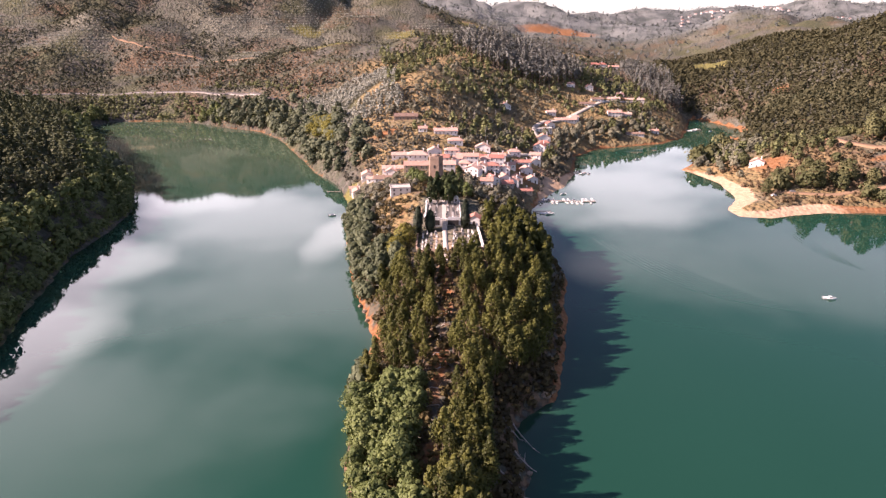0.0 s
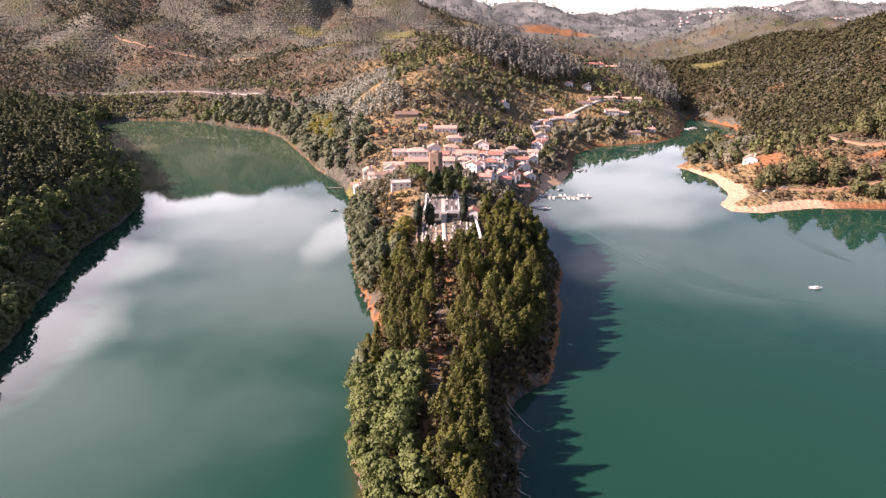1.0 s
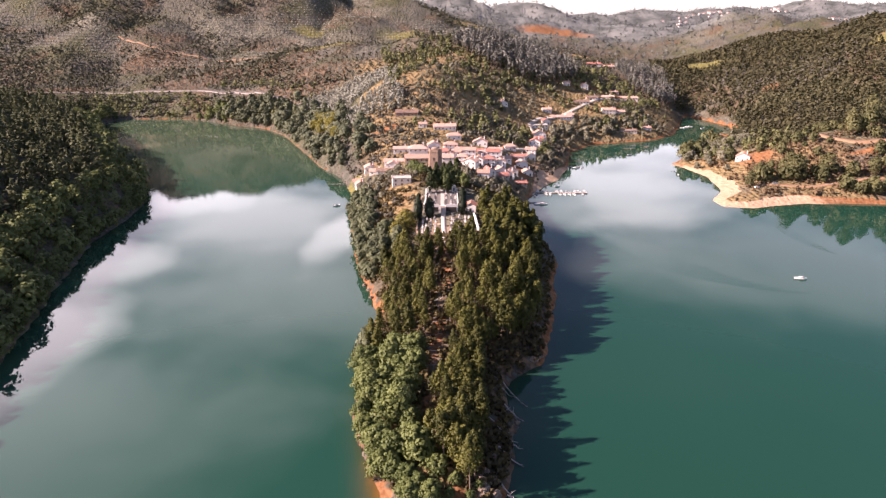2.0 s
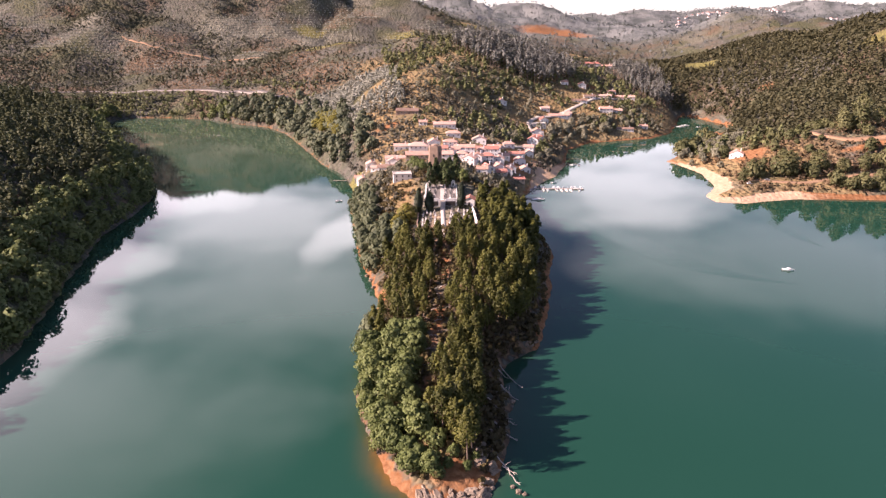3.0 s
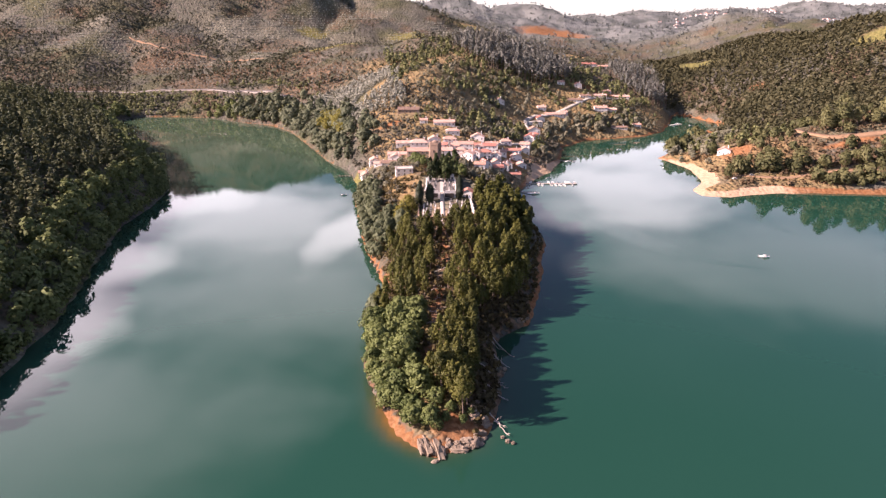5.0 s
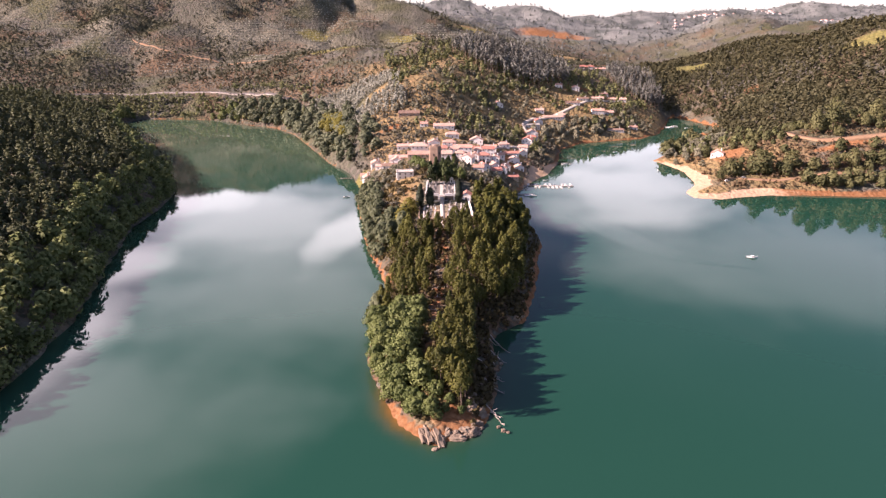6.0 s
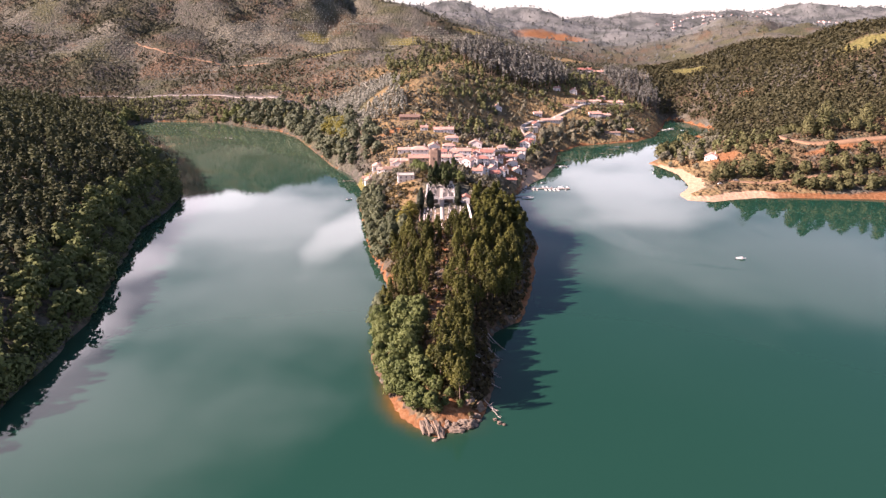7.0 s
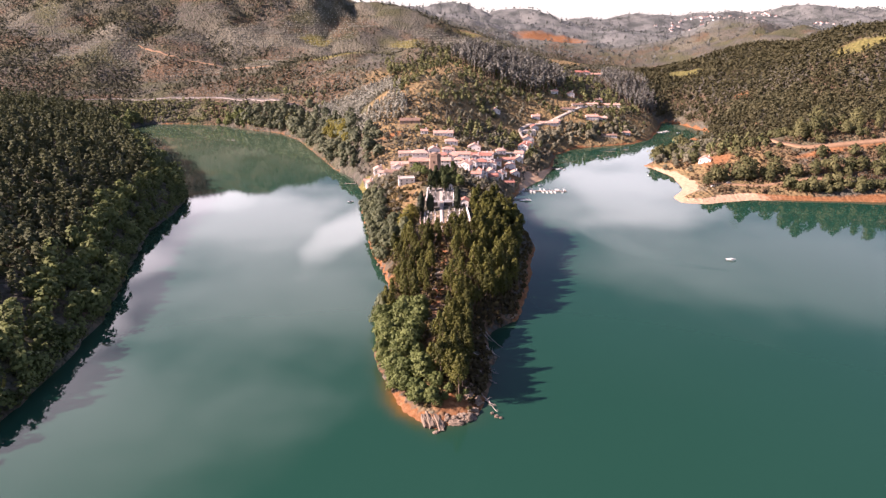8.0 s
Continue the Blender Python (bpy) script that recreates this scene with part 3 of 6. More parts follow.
GABLED_HOUSES = [(88, 457, 10, 10, 7.0, -18), (176.6, 677, 9, 9, 5.0, 0), (23.5, 336, 10, 10, 5.5, -20), (36, 328, 9, 9, 5.0, 15), (57, 361, 8, 8, 3.6, 0),
                 (-53, 356, 8.5, 8, 4.5, 10), (65, 561, 12, 9, 4.0, 15), (260, 414, 11, 9, 4.5, -25), (99, 511, 13, 8, 4.5, 0), (30, 350, 8, 8, 5.0, -12), (53, 347, 8, 7, 4.0, -14), (46, 346, 7, 8, 4.5, 12), (70, 374, 8, 7, 3.5, 10),
                 (-59, 341, 7, 7, 3.4, 16)]
VILLAGE_ROAD = [(44, 395), (60, 412), (80, 436), (92, 474), (96, 505), (92, 535), (106, 562), (122, 576), (152, 608), (178, 640), (196, 655), (228, 680), (262, 708)]
HILL_ROAD = [(-700, 690), (-613, 703), (-597, 750), (-543, 785), (-508, 815), (-408, 800), (-340, 785), (-282, 757), (-235, 725), (-198, 694), (-165, 650)]
HILL_TRACK = [(-560, 1040), (-538, 1024), (-488, 995), (-444, 985), (-361, 972), (-300, 962)]
EAST_TRACK = [(330, 440), (324, 420), (324, 404), (338, 388), (362, 382), (400, 380), (450, 384), (540, 380)]
SHORE_TRACK = [(238, 352), (258, 343), (278, 338), (302, 342), (330, 345), (360, 340)]
RIDGE_PATH = [(-1, 50), (-1, 70), (1, 100), (3, 130), (4, 165)]
# smaller houses packed between the others
INFILL_HOUSES = [(48, 363, 8, 7, 5.2, -6), (31.5, 314, 8, 7, 4.0, -5), (9, 374, 11, 7, 5, 3), (77, 413, 9, 7, 4.2, 12), (2, 352, 10, 7, 5, 0), (34, 369, 7, 6, 5.4, -4),
                 (67, 386, 9, 7, 4.5, 4), (46, 392, 11, 7, 4.5, -6), (18, 347, 8, 7, 5.2, -6), (-4, 368, 10, 7, 4.6, 4), (80, 428, 9, 8, 5.0, -14), (96, 486, 10, 7, 5, -4),
                 (-34, 338, 9, 6, 3.6, -3), (-62, 352, 8, 6, 3.6, 8), (12, 404, 12, 7, 4, 4), (34, 402, 12, 7, 4, -5), (-30, 372, 12, 7, 3.6, 3), (60, 415, 10, 7, 4, 8),
                 (112, 556, 9, 7, 4, 10), (118, 590, 10, 7, 4, 6)]


def way_distance(x, y, line):
    best = np.full(np.shape(x), 1e9)
    for (ax, ay), (bx, by) in zip(line, line[1:]):
        dx, dy = bx - ax, by - ay
        u = np.clip(((x - ax) * dx + (y - ay) * dy) / (dx * dx + dy * dy), 0, 1)
        best = np.minimum(best, np.hypot(x - ax - u * dx, y - ay - u * dy))
    return best


def patches(x, y, spots):
    v = np.zeros(x.shape)
    for cx, cy, rx, ry, k in spots:
        v = np.maximum(v, k * np.exp(-(((x - cx) / rx) ** 2 + ((y - cy) / ry) ** 2)))
    return v


def open_ground(x, y):
    """Where no tree may stand: houses, roads, the graveyard, the waterside yards."""
    taken = (np.abs(x - 5) < 18) & (np.abs(y - 222) < 40)
    for hx, hy, w, d, h, turn in LONG_HOUSES + HILL_HOUSES + GABLED_HOUSES + FLAT_HOUSES + INFILL_HOUSES:
        c, s = math.cos(radians(turn)), math.sin(radians(turn))
        u, v = (x - hx) * c + (y - hy) * s, -(x - hx) * s + (y - hy) * c
        taken |= (np.abs(u) < w / 2 + 2.5) & (v > -d / 2 - 10.0) & (v < d / 2 + 2.0)
    taken |= np.hypot(x + 2.5, y - 311) < 8
    taken |= (np.abs(x - 233) < 20) & (np.abs(y - 884) < 14)
    for line, wide in ((VILLAGE_ROAD, 5), (HILL_ROAD, 6), (HILL_TRACK, 4), (EAST_TRACK, 4), (SHORE_TRACK, 3.5), (RIDGE_PATH, 0.6)):
        taken |= way_distance(x, y, line) < wide
    return taken


FLAT_HOUSES = [(-24, 279, 12, 9, 5.0, 8), (102, 537, 18, 8, 5.0, 15), (47, 334, 8, 8, 5.0, 10), (59, 344, 14, 7, 2.6, 12), (-16, 357, 14.5, 9, 6.2, 3),
               (38, 360, 10.5, 8, 5.0, 0), (18.6, 218, 6, 6, 3.6, -8), (-29, 449, 20, 9, 3.5, 0)]
# yellowed grass, bare earth and fresh grass: centre, reach along x and y, strength
DRY_PATCHES = [(-24, 252, 15, 45, 1.0), (0, 24, 12, 26, 0.7), (54, 1300, 75, 45, 0.8), (165, 640, 80, 50, 0.82), (270, 385, 80, 80, 0.68), (400, 385, 160, 60, 0.45), (90, 500, 22, 45, 0.8),
               (-62, 705, 30, 22, 0.5), (14, 464, 28, 25, 1.0), (70, 520, 40, 30, 1.0), (60, 470, 30, 28, 0.8),
               (170, 603, 45, 12, 1.3), (268, 1222, 80, 60, 0.8), (742, 1365, 80, 60, 0.4), (120, 605, 22, 14, 1.0), (-34, 300, 22, 30, 0.75), (42, 300, 18, 24, 0.7), (-46, 395, 22, 22, 0.8), (38, 425, 26, 22, 0.85), (95, 420, 14, 20, 0.7), (-22, 385, 30, 14, 0.7), (30, 560, 35, 25, 0.8)]
BARE_PATCHES = [(-26, 128, 6, 20, 1.0), (8, 11, 9, 8, 0.95), (-470, 930, 28, 35, 0.75), (-150, 705, 30, 14, 0.6), (0, 437, 32, 12, 1.0), (-8, 462, 24, 14, 1.0), (-20, 240, 8, 30, 0.45), (320, 1740, 130, 70, 0.9), (-45, 428, 14, 14, 0.8), (0, 292, 22, 9, 0.8),
                (352, 376, 34, 5, 0.95), (420, 375, 60, 5, 0.85), (270, 410, 22, 22, 0.8), (417, 700, 16, 18, 0.65), (384, 585, 8, 28, 0.6), (66, 380, 10, 24, 0.9), (86, 378, 14, 38, 1.0), (400, 312, 100, 8, 0.95), (354, 645, 12, 40, 0.6), (200, 690, 60, 14, 0.8),
                (-500, 1000, 40, 30, 0.7), (300, 1060, 60, 40, 0.7), (-170, 690, 25, 20, 0.8)]
LUSH_PATCHES = [(562, 690, 46, 36, 0.95), (-247, 1132, 40, 30, 0.85), (-67, 1125, 50, 40, 0.85), (60, 1290, 50, 30, 0.8), (-66, 345, 7, 25, 1.2), (-171, 866, 70, 30, 0.9), (403, 887, 50, 60, 0.8), (-16, 200, 6, 12, 1.1)]
# russet heath
RUST_PATCHES = [(12, 90, 60, 120, 0.95), (-157, 718, 55, 40, 1.0), (-340, 838, 75, 45, 1.0), (-470, 950, 60, 50, 0.9), (-90, 640, 40, 40, 0.8), (-220, 800, 60, 50, 0.9), (90, 1000, 60, 50, 0.8), (480, 430, 160, 40, 0.7), (400, 360, 160, 30, 0.75), (560, 640, 60, 40, 0.5)]
# pale stony slopes with thin grass
PALE_PATCHES = [(-440, 985, 95, 45, 1.0), (-390, 1090, 110, 60, 1.0), (-250, 1060, 80, 50, 0.9), (-620, 1080, 60, 50, 0.8), (-10, 1060, 90, 60, 0.9), (60, 1160, 110, 60, 0.8)]
# young plantations on the far slopes
PLANTED = [(-421, 941, 60, 30, 1.0), (-365, 1115, 90, 50, 1.0), (-657, 1010, 50, 45, 1.0), (-807, 1146, 70, 50, 1.0), (-216, 1240, 110, 60, 1.0), (30, 1180, 90, 60, 1.0), (80, 900, 50, 40, 1.0), (-588, 1010, 70, 50, 1.0), (-300, 1000, 60, 35, 1.0), (-250, 1150, 80, 60, 1.0), (-44, 1113, 70, 60, 1.0), (-745, 1102, 60, 50, 1.0)]
build_ground()
build_water()


# ---- roads ----
def ribbon(name, line, wide, mat, label, lift=0.14, category="road"):
    """A road laid over the ground along a line of points."""
    pts = []
    for (ax, ay), (bx, by) in zip(line, line[1:]):
        n = max(2, int(math.hypot(bx - ax, by - ay) / 3))
        pts += [(ax + (bx - ax) * k / n, ay + (by - ay) * k / n) for k in range(n)]
    pts = np.array(pts + [line[-1]], float)
    for k in range(6):
        pts[1:-1] = (pts[:-2] + 2 * pts[1:-1] + pts[2:]) / 4
    along = np.gradient(pts, axis=0)
    along /= np.linalg.norm(along, axis=1, keepdims=True)
    side = np.stack([-along[:, 1], along[:, 0]], 1)
    rows = []
    mid = ground_height(pts[:, 0], pts[:, 1])[0]
    for off, low in ((-0.5, 1.6), (-0.5, 0), (0, -0.08), (0.5, 0), (0.5, 1.6)):
        p = pts + side * off * wide
        z = np.maximum(ground_height(p[:, 0], p[:, 1])[0], mid) if low <= 0 else np.maximum(ground_height(p[:, 0], p[:, 1])[0], mid) - low
        rows.append(np.stack([p[:, 0], p[:, 1], z + lift - min(low, 0)], 1))
    v = np.stack(rows, 1).reshape(-1, 3)
    return tagged(mesh_object(name, v, grid_faces(5, len(pts)), mat), label, category, kind="structure"), pts, side, mid


ribbon("road", VILLAGE_ROAD, 4.2, PALE_ROAD, "pale worn village road climbing past houses", lift=0.1)
HILL_LINE = ribbon("road", HILL_ROAD, 5.5, ASPHALT, "pale road cut along the hillside above the lake", lift=0.3)
ribbon("track", HILL_TRACK, 3.6, DIRT, "orange dirt track across the hillside", category="track")
ribbon("track", EAST_TRACK, 5.5, DIRT, "dirt track on an orange embankment", category="track")
ribbon("track", SHORE_TRACK, 4.0, DIRT, "sandy track along the shore", category="track")


# ---- parts ----
def part(name, bm, mat, parent=None, label="", smooth=False):
    """Links a bmesh as one mesh object under a thing or a part."""
    me = bpy.data.meshes.new(name)
    bmesh.ops.recalc_face_normals(bm, faces=bm.faces)
    bm.to_mesh(me)
    bm.free()
    if smooth:
        me.polygons.foreach_set("use_smooth", np.ones(len(me.polygons), bool))
    me.materials.append(mat)
    ob = new(name, me)
    ob.parent = parent
    return tagged(ob, label) if label else ob


def box(bm, x, y, z, w, d, h, turn=0.0, bevel=0.0):
    """A block standing on z, centred on x and y."""
    made = bmesh.ops.create_cube(bm, size=1.0, matrix=Matrix.Translation((x, y, z + h / 2)) @ Matrix.Rotation(turn, 4, "Z") @ Matrix.Diagonal((w, d, h, 1)))
    if bevel:
        edges = {e for v in made["verts"] for e in v.link_edges}
        bmesh.ops.bevel(bm, geom=list(edges), offset=bevel, segments=1, affect="EDGES")
    return bm


def tube(bm, points, radii, sides=6):
    """A tapered tube through the points."""
    rings = []
    for k, (p, r) in enumerate(zip(points, radii)):
        p = Vector(p)
        way = (Vector(points[min(k + 1, len(points) - 1)]) - Vector(points[max(k - 1, 0)])).normalized()
        side = way.cross(Vector((0.31, 0.95, 0.05))).normalized()
        up = way.cross(side)
        rings.append([bm.verts.new(p + (side * math.cos(a) + up * math.sin(a)) * r) for a in (2 * math.pi * j / sides for j in range(sides))])
    for a, b in zip(rings, rings[1:]):
        for j in range(sides):
            bm.faces.new((a[j], a[(j + 1) % sides], b[(j + 1) % sides], b[j]))
    bm.faces.new(rings[0])
    bm.faces.new(rings[-1])
    return bm


def height_at(x, y):
    return float(ground_height(np.array([x]), np.array([y]))[0][0])


def empty(name, x, y, z, turn=0.0):
    ob = new(name)
    ob.matrix_basis = pose(x, y, z, 0, 0, turn)
    return ob

# ---- trees ----
def leaf_cloud(rng, centres, radii, count, size):
    """Small bent leaf sprays round the clump centres, each facing outwards: corners, four-sided faces and shading normals."""
    pick = rng.integers(0, len(centres), count)
    way = rng.normal(size=(count, 3))
    way[:, 2] += 0.35
    way /= np.linalg.norm(way, axis=1, keepdims=True)
    at = centres[pick] + radii[pick] * way * rng.uniform(0.62, 1.08, (count, 1))
    # the sprays follow the whole crown as much as their own clump
    whole = at - centres.mean(0) + np.array((0, 0, 0.15 * np.ptp(centres[:, 2])))
    whole /= np.linalg.norm(whole, axis=1, keepdims=True)
    bend = 0.25 if size < 0.6 else 0.62
    way = way * (1 - bend) + whole * bend
    way /= np.linalg.norm(way, axis=1, keepdims=True)
    face = way + rng.normal(size=(count, 3)) * (0.36 if size < 0.6 else 0.2)
    face /= np.linalg.norm(face, axis=1, keepdims=True)
    side = np.cross(face, rng.normal(size=(count, 3)))
    side /= np.linalg.norm(side, axis=1, keepdims=True)
    up = np.cross(face, side)
    big = size * rng.uniform(0.6, 1.35, (count, 1))
    v = np.stack([at - side * big * 0.5 - up * big * 0.35, at + side * big * 0.45 - up * big * 0.5 + face * big * 0.2,
                  at + side * big * 0.55 + up * big * 0.4, at - side * big * 0.4 + up * big * 0.55 + face * big * 0.2], 1)
    soft = way * 0.9 + face * 0.22 + np.array((0, 0, 0.22))
    soft = np.repeat(soft / np.linalg.norm(soft, axis=1, keepdims=True), 4, axis=0)
    return v.reshape(-1, 3), np.arange(count * 4).reshape(-1, 4), soft


def tree_shape(rng, height, width, base, kind, clumps, leaves, size):
    """The leaf sprays of a crown, and its clumps' centres. base: where the crown begins, as a share of the height."""
    k = np.linspace(0, 1, clumps) ** 0.9
    if kind == "tall":
        reach = width * 0.5 * np.sin(np.pi * (0.14 + 0.76 * k)) ** 0.75 * (1.06 - 0.42 * k)
    elif kind == "spire":
        reach = width * 0.42 * np.sin(np.pi * (0.25 + 0.70 * k)) ** 0.7
    else:
        reach = width * 0.5 * np.sin(np.pi * (0.22 + 0.68 * k)) ** 0.7
    turn = np.arange(clumps) * 2.4 + rng.uniform(0, 6)
    out = reach * rng.uniform(0.35, 0.85, clumps) * (0.35 if kind == "spire" else 1)
    out[-1] *= 0.2
    c = np.stack([np.cos(turn) * out, np.sin(turn) * out, height * (base + (1 - base) * k * 0.93)], 1)
    c[:, 2] += rng.normal(size=clumps) * height * 0.015
    share = {"tall": 0.52, "spire": 0.95, "round": 0.50}[kind]
    r = np.maximum(reach * share, width * 0.13) * rng.uniform(0.75, 1.2, clumps)
    radii = np.stack([r, r, r * {"tall": 1.75, "spire": 1.9, "round": 0.85}[kind]], 1)
    v, f, n = leaf_cloud(rng, c, radii, leaves, size)
    return v, f, n, c


def make_tree(name, rng, height, width, base, kind, clumps, leaves, size, leaf, label, category, stems=1):
    """A tree of its own: a tapered trunk with limbs, and a crown of leaf sprays."""
    root = empty(name, 0, 0, -300)
    v, f, n, c = tree_shape(rng, height, width, base, kind, clumps, leaves, size)
    bm = bmesh.new()
    thick = 0.011 * height + 0.05
    lean = rng.normal(size=2) * 0.02 * height
    for q in range(stems):
        off = rng.normal(size=2) * 0.25 * (stems > 1)
        line = [(off[0] + lean[0] * t * t, off[1] + lean[1] * t * t, height * 0.9 * t - 0.5 * (t == 0)) for t in (0, 0.25, 0.5, 0.75, 1)]
        tube(bm, line, [thick * (1.25, 0.9, 0.7, 0.45, 0.15)[j] for j in range(5)], 5)
    for p in c[:5]:
        z0 = max(height * base * 0.6, p[2] - np.hypot(p[0], p[1]) * 1.1)
        tube(bm, [(lean[0] * 0.3, lean[1] * 0.3, z0), (p[0] * 0.55, p[1] * 0.55, (z0 + p[2]) / 2 + 0.1), tuple(p)], [thick * 0.4, thick * 0.25, thick * 0.08], 3)
    part("trunk", bm, BARK, root)
    mesh_object("crown", v, f, leaf, root, normals=n)
    return tagged(root, label, category)


def plant(templates, rng, spots, group, size=(0.85, 1.15)):
    """Copies of the template trees, one at each spot."""
    for j, (x, y, z) in enumerate(spots):
        t = templates[j % len(templates)]
        s = rng.uniform(*size)
        t.scale = (s, s, s * rng.uniform(0.92, 1.1))
        ob = copy_thing(t, pose(x, y, z - 0.15, rng.normal() * 1.5, rng.normal() * 1.5, rng.uniform(0, 360)))
        tagged(ob, group=group)


def discard(templates):
    for t in templates:
        for o in (*t.children_recursive, t):
            bpy.data.objects.remove(o)


def scatter(name, rng, spots, shapes, mat, label):
    """Many trees as one wood. spots: x, y, z, size."""
    verts, faces, tints, soft, at = [], [], [], [], 0
    turns = rng.uniform(0, 2 * np.pi, len(spots))
    which = rng.integers(0, len(shapes), len(spots))
    shade = rng.uniform(0, 1, len(spots))
    for (x, y, z, s), a, w, tint in zip(spots, turns, which, shade):
        v, f, n = shapes[w]
        c, q = math.cos(a), math.sin(a)
        soft.append(np.stack([n[:, 0] * c - n[:, 1] * q, n[:, 0] * q + n[:, 1] * c, n[:, 2]], 1))
        c, q = c * s, q * s
        verts.append(np.stack([v[:, 0] * c - v[:, 1] * q + x, v[:, 0] * q + v[:, 1] * c + y, v[:, 2] * s + z], 1))
        faces.append(f + at)
        tints.append(np.full(len(v), tint))
        at += len(v)
    ob = mesh_object(name, np.concatenate(verts), np.concatenate(faces), mat, tints=np.concatenate(tints), normals=np.concatenate(soft))
    return tagged(ob, label, "woodland", kind="stuff")


def spots_in(rng, spacing, bounds, keep, size=(0.8, 1.2), jitter=0.42):
    """Spots on a shaken grid, where keep(x, y, z, shore distance) holds and nothing stands."""
    x, y = np.meshgrid(np.arange(bounds[0], bounds[1], spacing), np.arange(bounds[2], bounds[3], spacing))
    x, y = x.astype(float), y.astype(float)
    x[::2] += spacing / 2
    x, y = x.ravel() + rng.normal(size=x.size) * spacing * jitter, y.ravel() + rng.normal(size=y.size) * spacing * jitter
    z, s = ground_height(x, y)
    ok = keep(x, y, z, s) & ~open_ground(x, y)
    x, y, z = x[ok], y[ok], z[ok]
    return np.stack([x, y, z - 0.2, rng.uniform(*size, len(x))], 1)


rng = np.random.default_rng(4)
LIME_SPOTS = [(-128, 560), (-121, 545), (-114, 528), (-119, 517), (-108, 508), (-104, 494), (-112, 536), (-99, 482), (-96, 470), (-131, 548), (-105, 519)]

# the wood on the point: eucalypts, with pale broadleaf trees by the west shore
def on_point(x, y, z, s):
    pale = (x < -2 - 0.04 * (y - 40)) & (y < 84)
    # the east flank stays open: scrub, bare soil and fallen trunks
    flank = x > np.interp(y, [20, 60, 84, 96, 108], [14.5, 14.5, 18, 28, 60]) + 3 * (fractal(x, y, 11, 77, 2) - 0.5)
    ridge = way_distance(x, y, RIDGE_PATH) < np.where((y > 58) & (y < 150), 9.0 * fractal(x, y, 13, 78, 2) + 0.2, 0.8)
    return (s > np.where((x < 0) & (y > 104) & (y < 152), 6.0, np.where((x > 20) & (y > 100), 7.0, 1.4))) & (y > 23) & ~pale & ~flank & ~ridge & (y < np.where(x < 45, 232, 222)) & (np.abs(x) < 80) & (z > 1.2) & ((y < 170) | (x > 23)) & ((x > -26) | (y < 150))


eucalypts = [make_tree("eucalyptus_tree", rng, h, w, b, "tall", 15, 760, 0.42, EUCALYPT, "slender olive-green eucalyptus with a bare trunk", "tree")
             for h, w, b in ((13, 5.4, 0.34), (15.5, 5.2, 0.42), (11, 5.0, 0.30), (14.5, 6.2, 0.40), (9.5, 4.6, 0.26), (13.5, 4.8, 0.38), (12, 6.0, 0.32))]
wood = spots_in(rng, 4.9, (-60, 80, 20, 280), on_point, (0.78, 1.15), jitter=0.55)
edge = spots_in(rng, 4.2, (8, 75, 104, 205), lambda x, y, z, s: (s > 7.5) & (s < 14) & (z > 1.0), (0.7, 1.0), jitter=0.55)
hem = spots_in(rng, 3.9, (2, 34, 24, 108), lambda x, y, z, s: on_point(x, y, z, s) & (x > np.interp(y, [20, 60, 84, 96, 108], [14.5, 14.5, 18, 28, 40]) - 8), (0.9, 1.2))
wood = np.concatenate([wood, edge, hem])
wood = wood[np.argsort(wood[:, 1])]
plant(eucalypts[:4], rng, [(x, y, height_at(x, y)) for x, y in ((6, 22), (8, 27), (11, 25), (3, 26), (11.5, 31), (5, 30), (8.5, 19), (11.5, 20.5), (8, 23.5), (10, 15.5))], "eucalyptus wood on the point", (1.0, 1.2))
plant(eucalypts, rng, wood[:290, :3], "eucalyptus wood on the point", (0.72, 1.15))
discard(eucalypts)
shapes = [tree_shape(rng, h, w, b, "tall", 9, 230, 0.95)[:3] for h, w, b in ((12, 5.2, 0.32), (13.5, 5.0, 0.36), (10.5, 4.8, 0.28), (14.5, 6.0, 0.38), (12.5, 5.6, 0.34))]
scatter("eucalyptus_wood", rng, wood[290:], shapes, EUCALYPT_WOOD, "dense olive-green eucalyptus wood below the graveyard")
bm = bmesh.new()
for x, y, z, s in wood[290:]:
    tube(bm, [(x, y, z - 0.3), (x + 0.15, y, z + 6 * s), (x, y + 0.1, z + 10 * s)], [0.2, 0.13, 0.05], 4)
tagged(part("eucalyptus_trunks", bm, BARK), "pale bare eucalyptus trunks", "woodland", kind="stuff")

broad = [make_tree("broadleaf_tree", rng, h, w, 0.22, "round", 18, 1200, 0.56, BROADLEAF, "full light-green broadleaf tree by the shore", "tree", 2)
         for h, w in ((10, 8.5), (11, 9.5), (9, 7.5), (8, 7))]
pale = spots_in(rng, 5.6, (-40, 2, 14, 90), lambda x, y, z, s: (s > 0.6) & (x < -4 - 0.04 * (y - 40)) & (y < 84) & (y > 20 + 0.3 * (x + 25)))
plant(broad, rng, pale[:, :3], "broadleaf trees at the tip")
plant(broad[2:], rng, [(x, y, height_at(x, y)) for x, y in ((-2.2, 13), (-7, 19), (-11, 22), (1, 21), (-4, 15.5))], "broadleaf trees at the tip", (0.6, 0.9))
plant(broad[2:], rng, [(x, y, height_at(x, y)) for x, y in ((2, 10), (-9, 17), (6, 17.5), (10, 13.5), (4.5, 13), (12.5, 18))], "young trees at the tip", (0.28, 0.48))
plant(broad[3:], rng, [(x, y, height_at(x, y)) for x, y in ((-0.6, 11.5), (-6.5, 13.5))], "broadleaf trees at the tip", (0.8, 1.0))
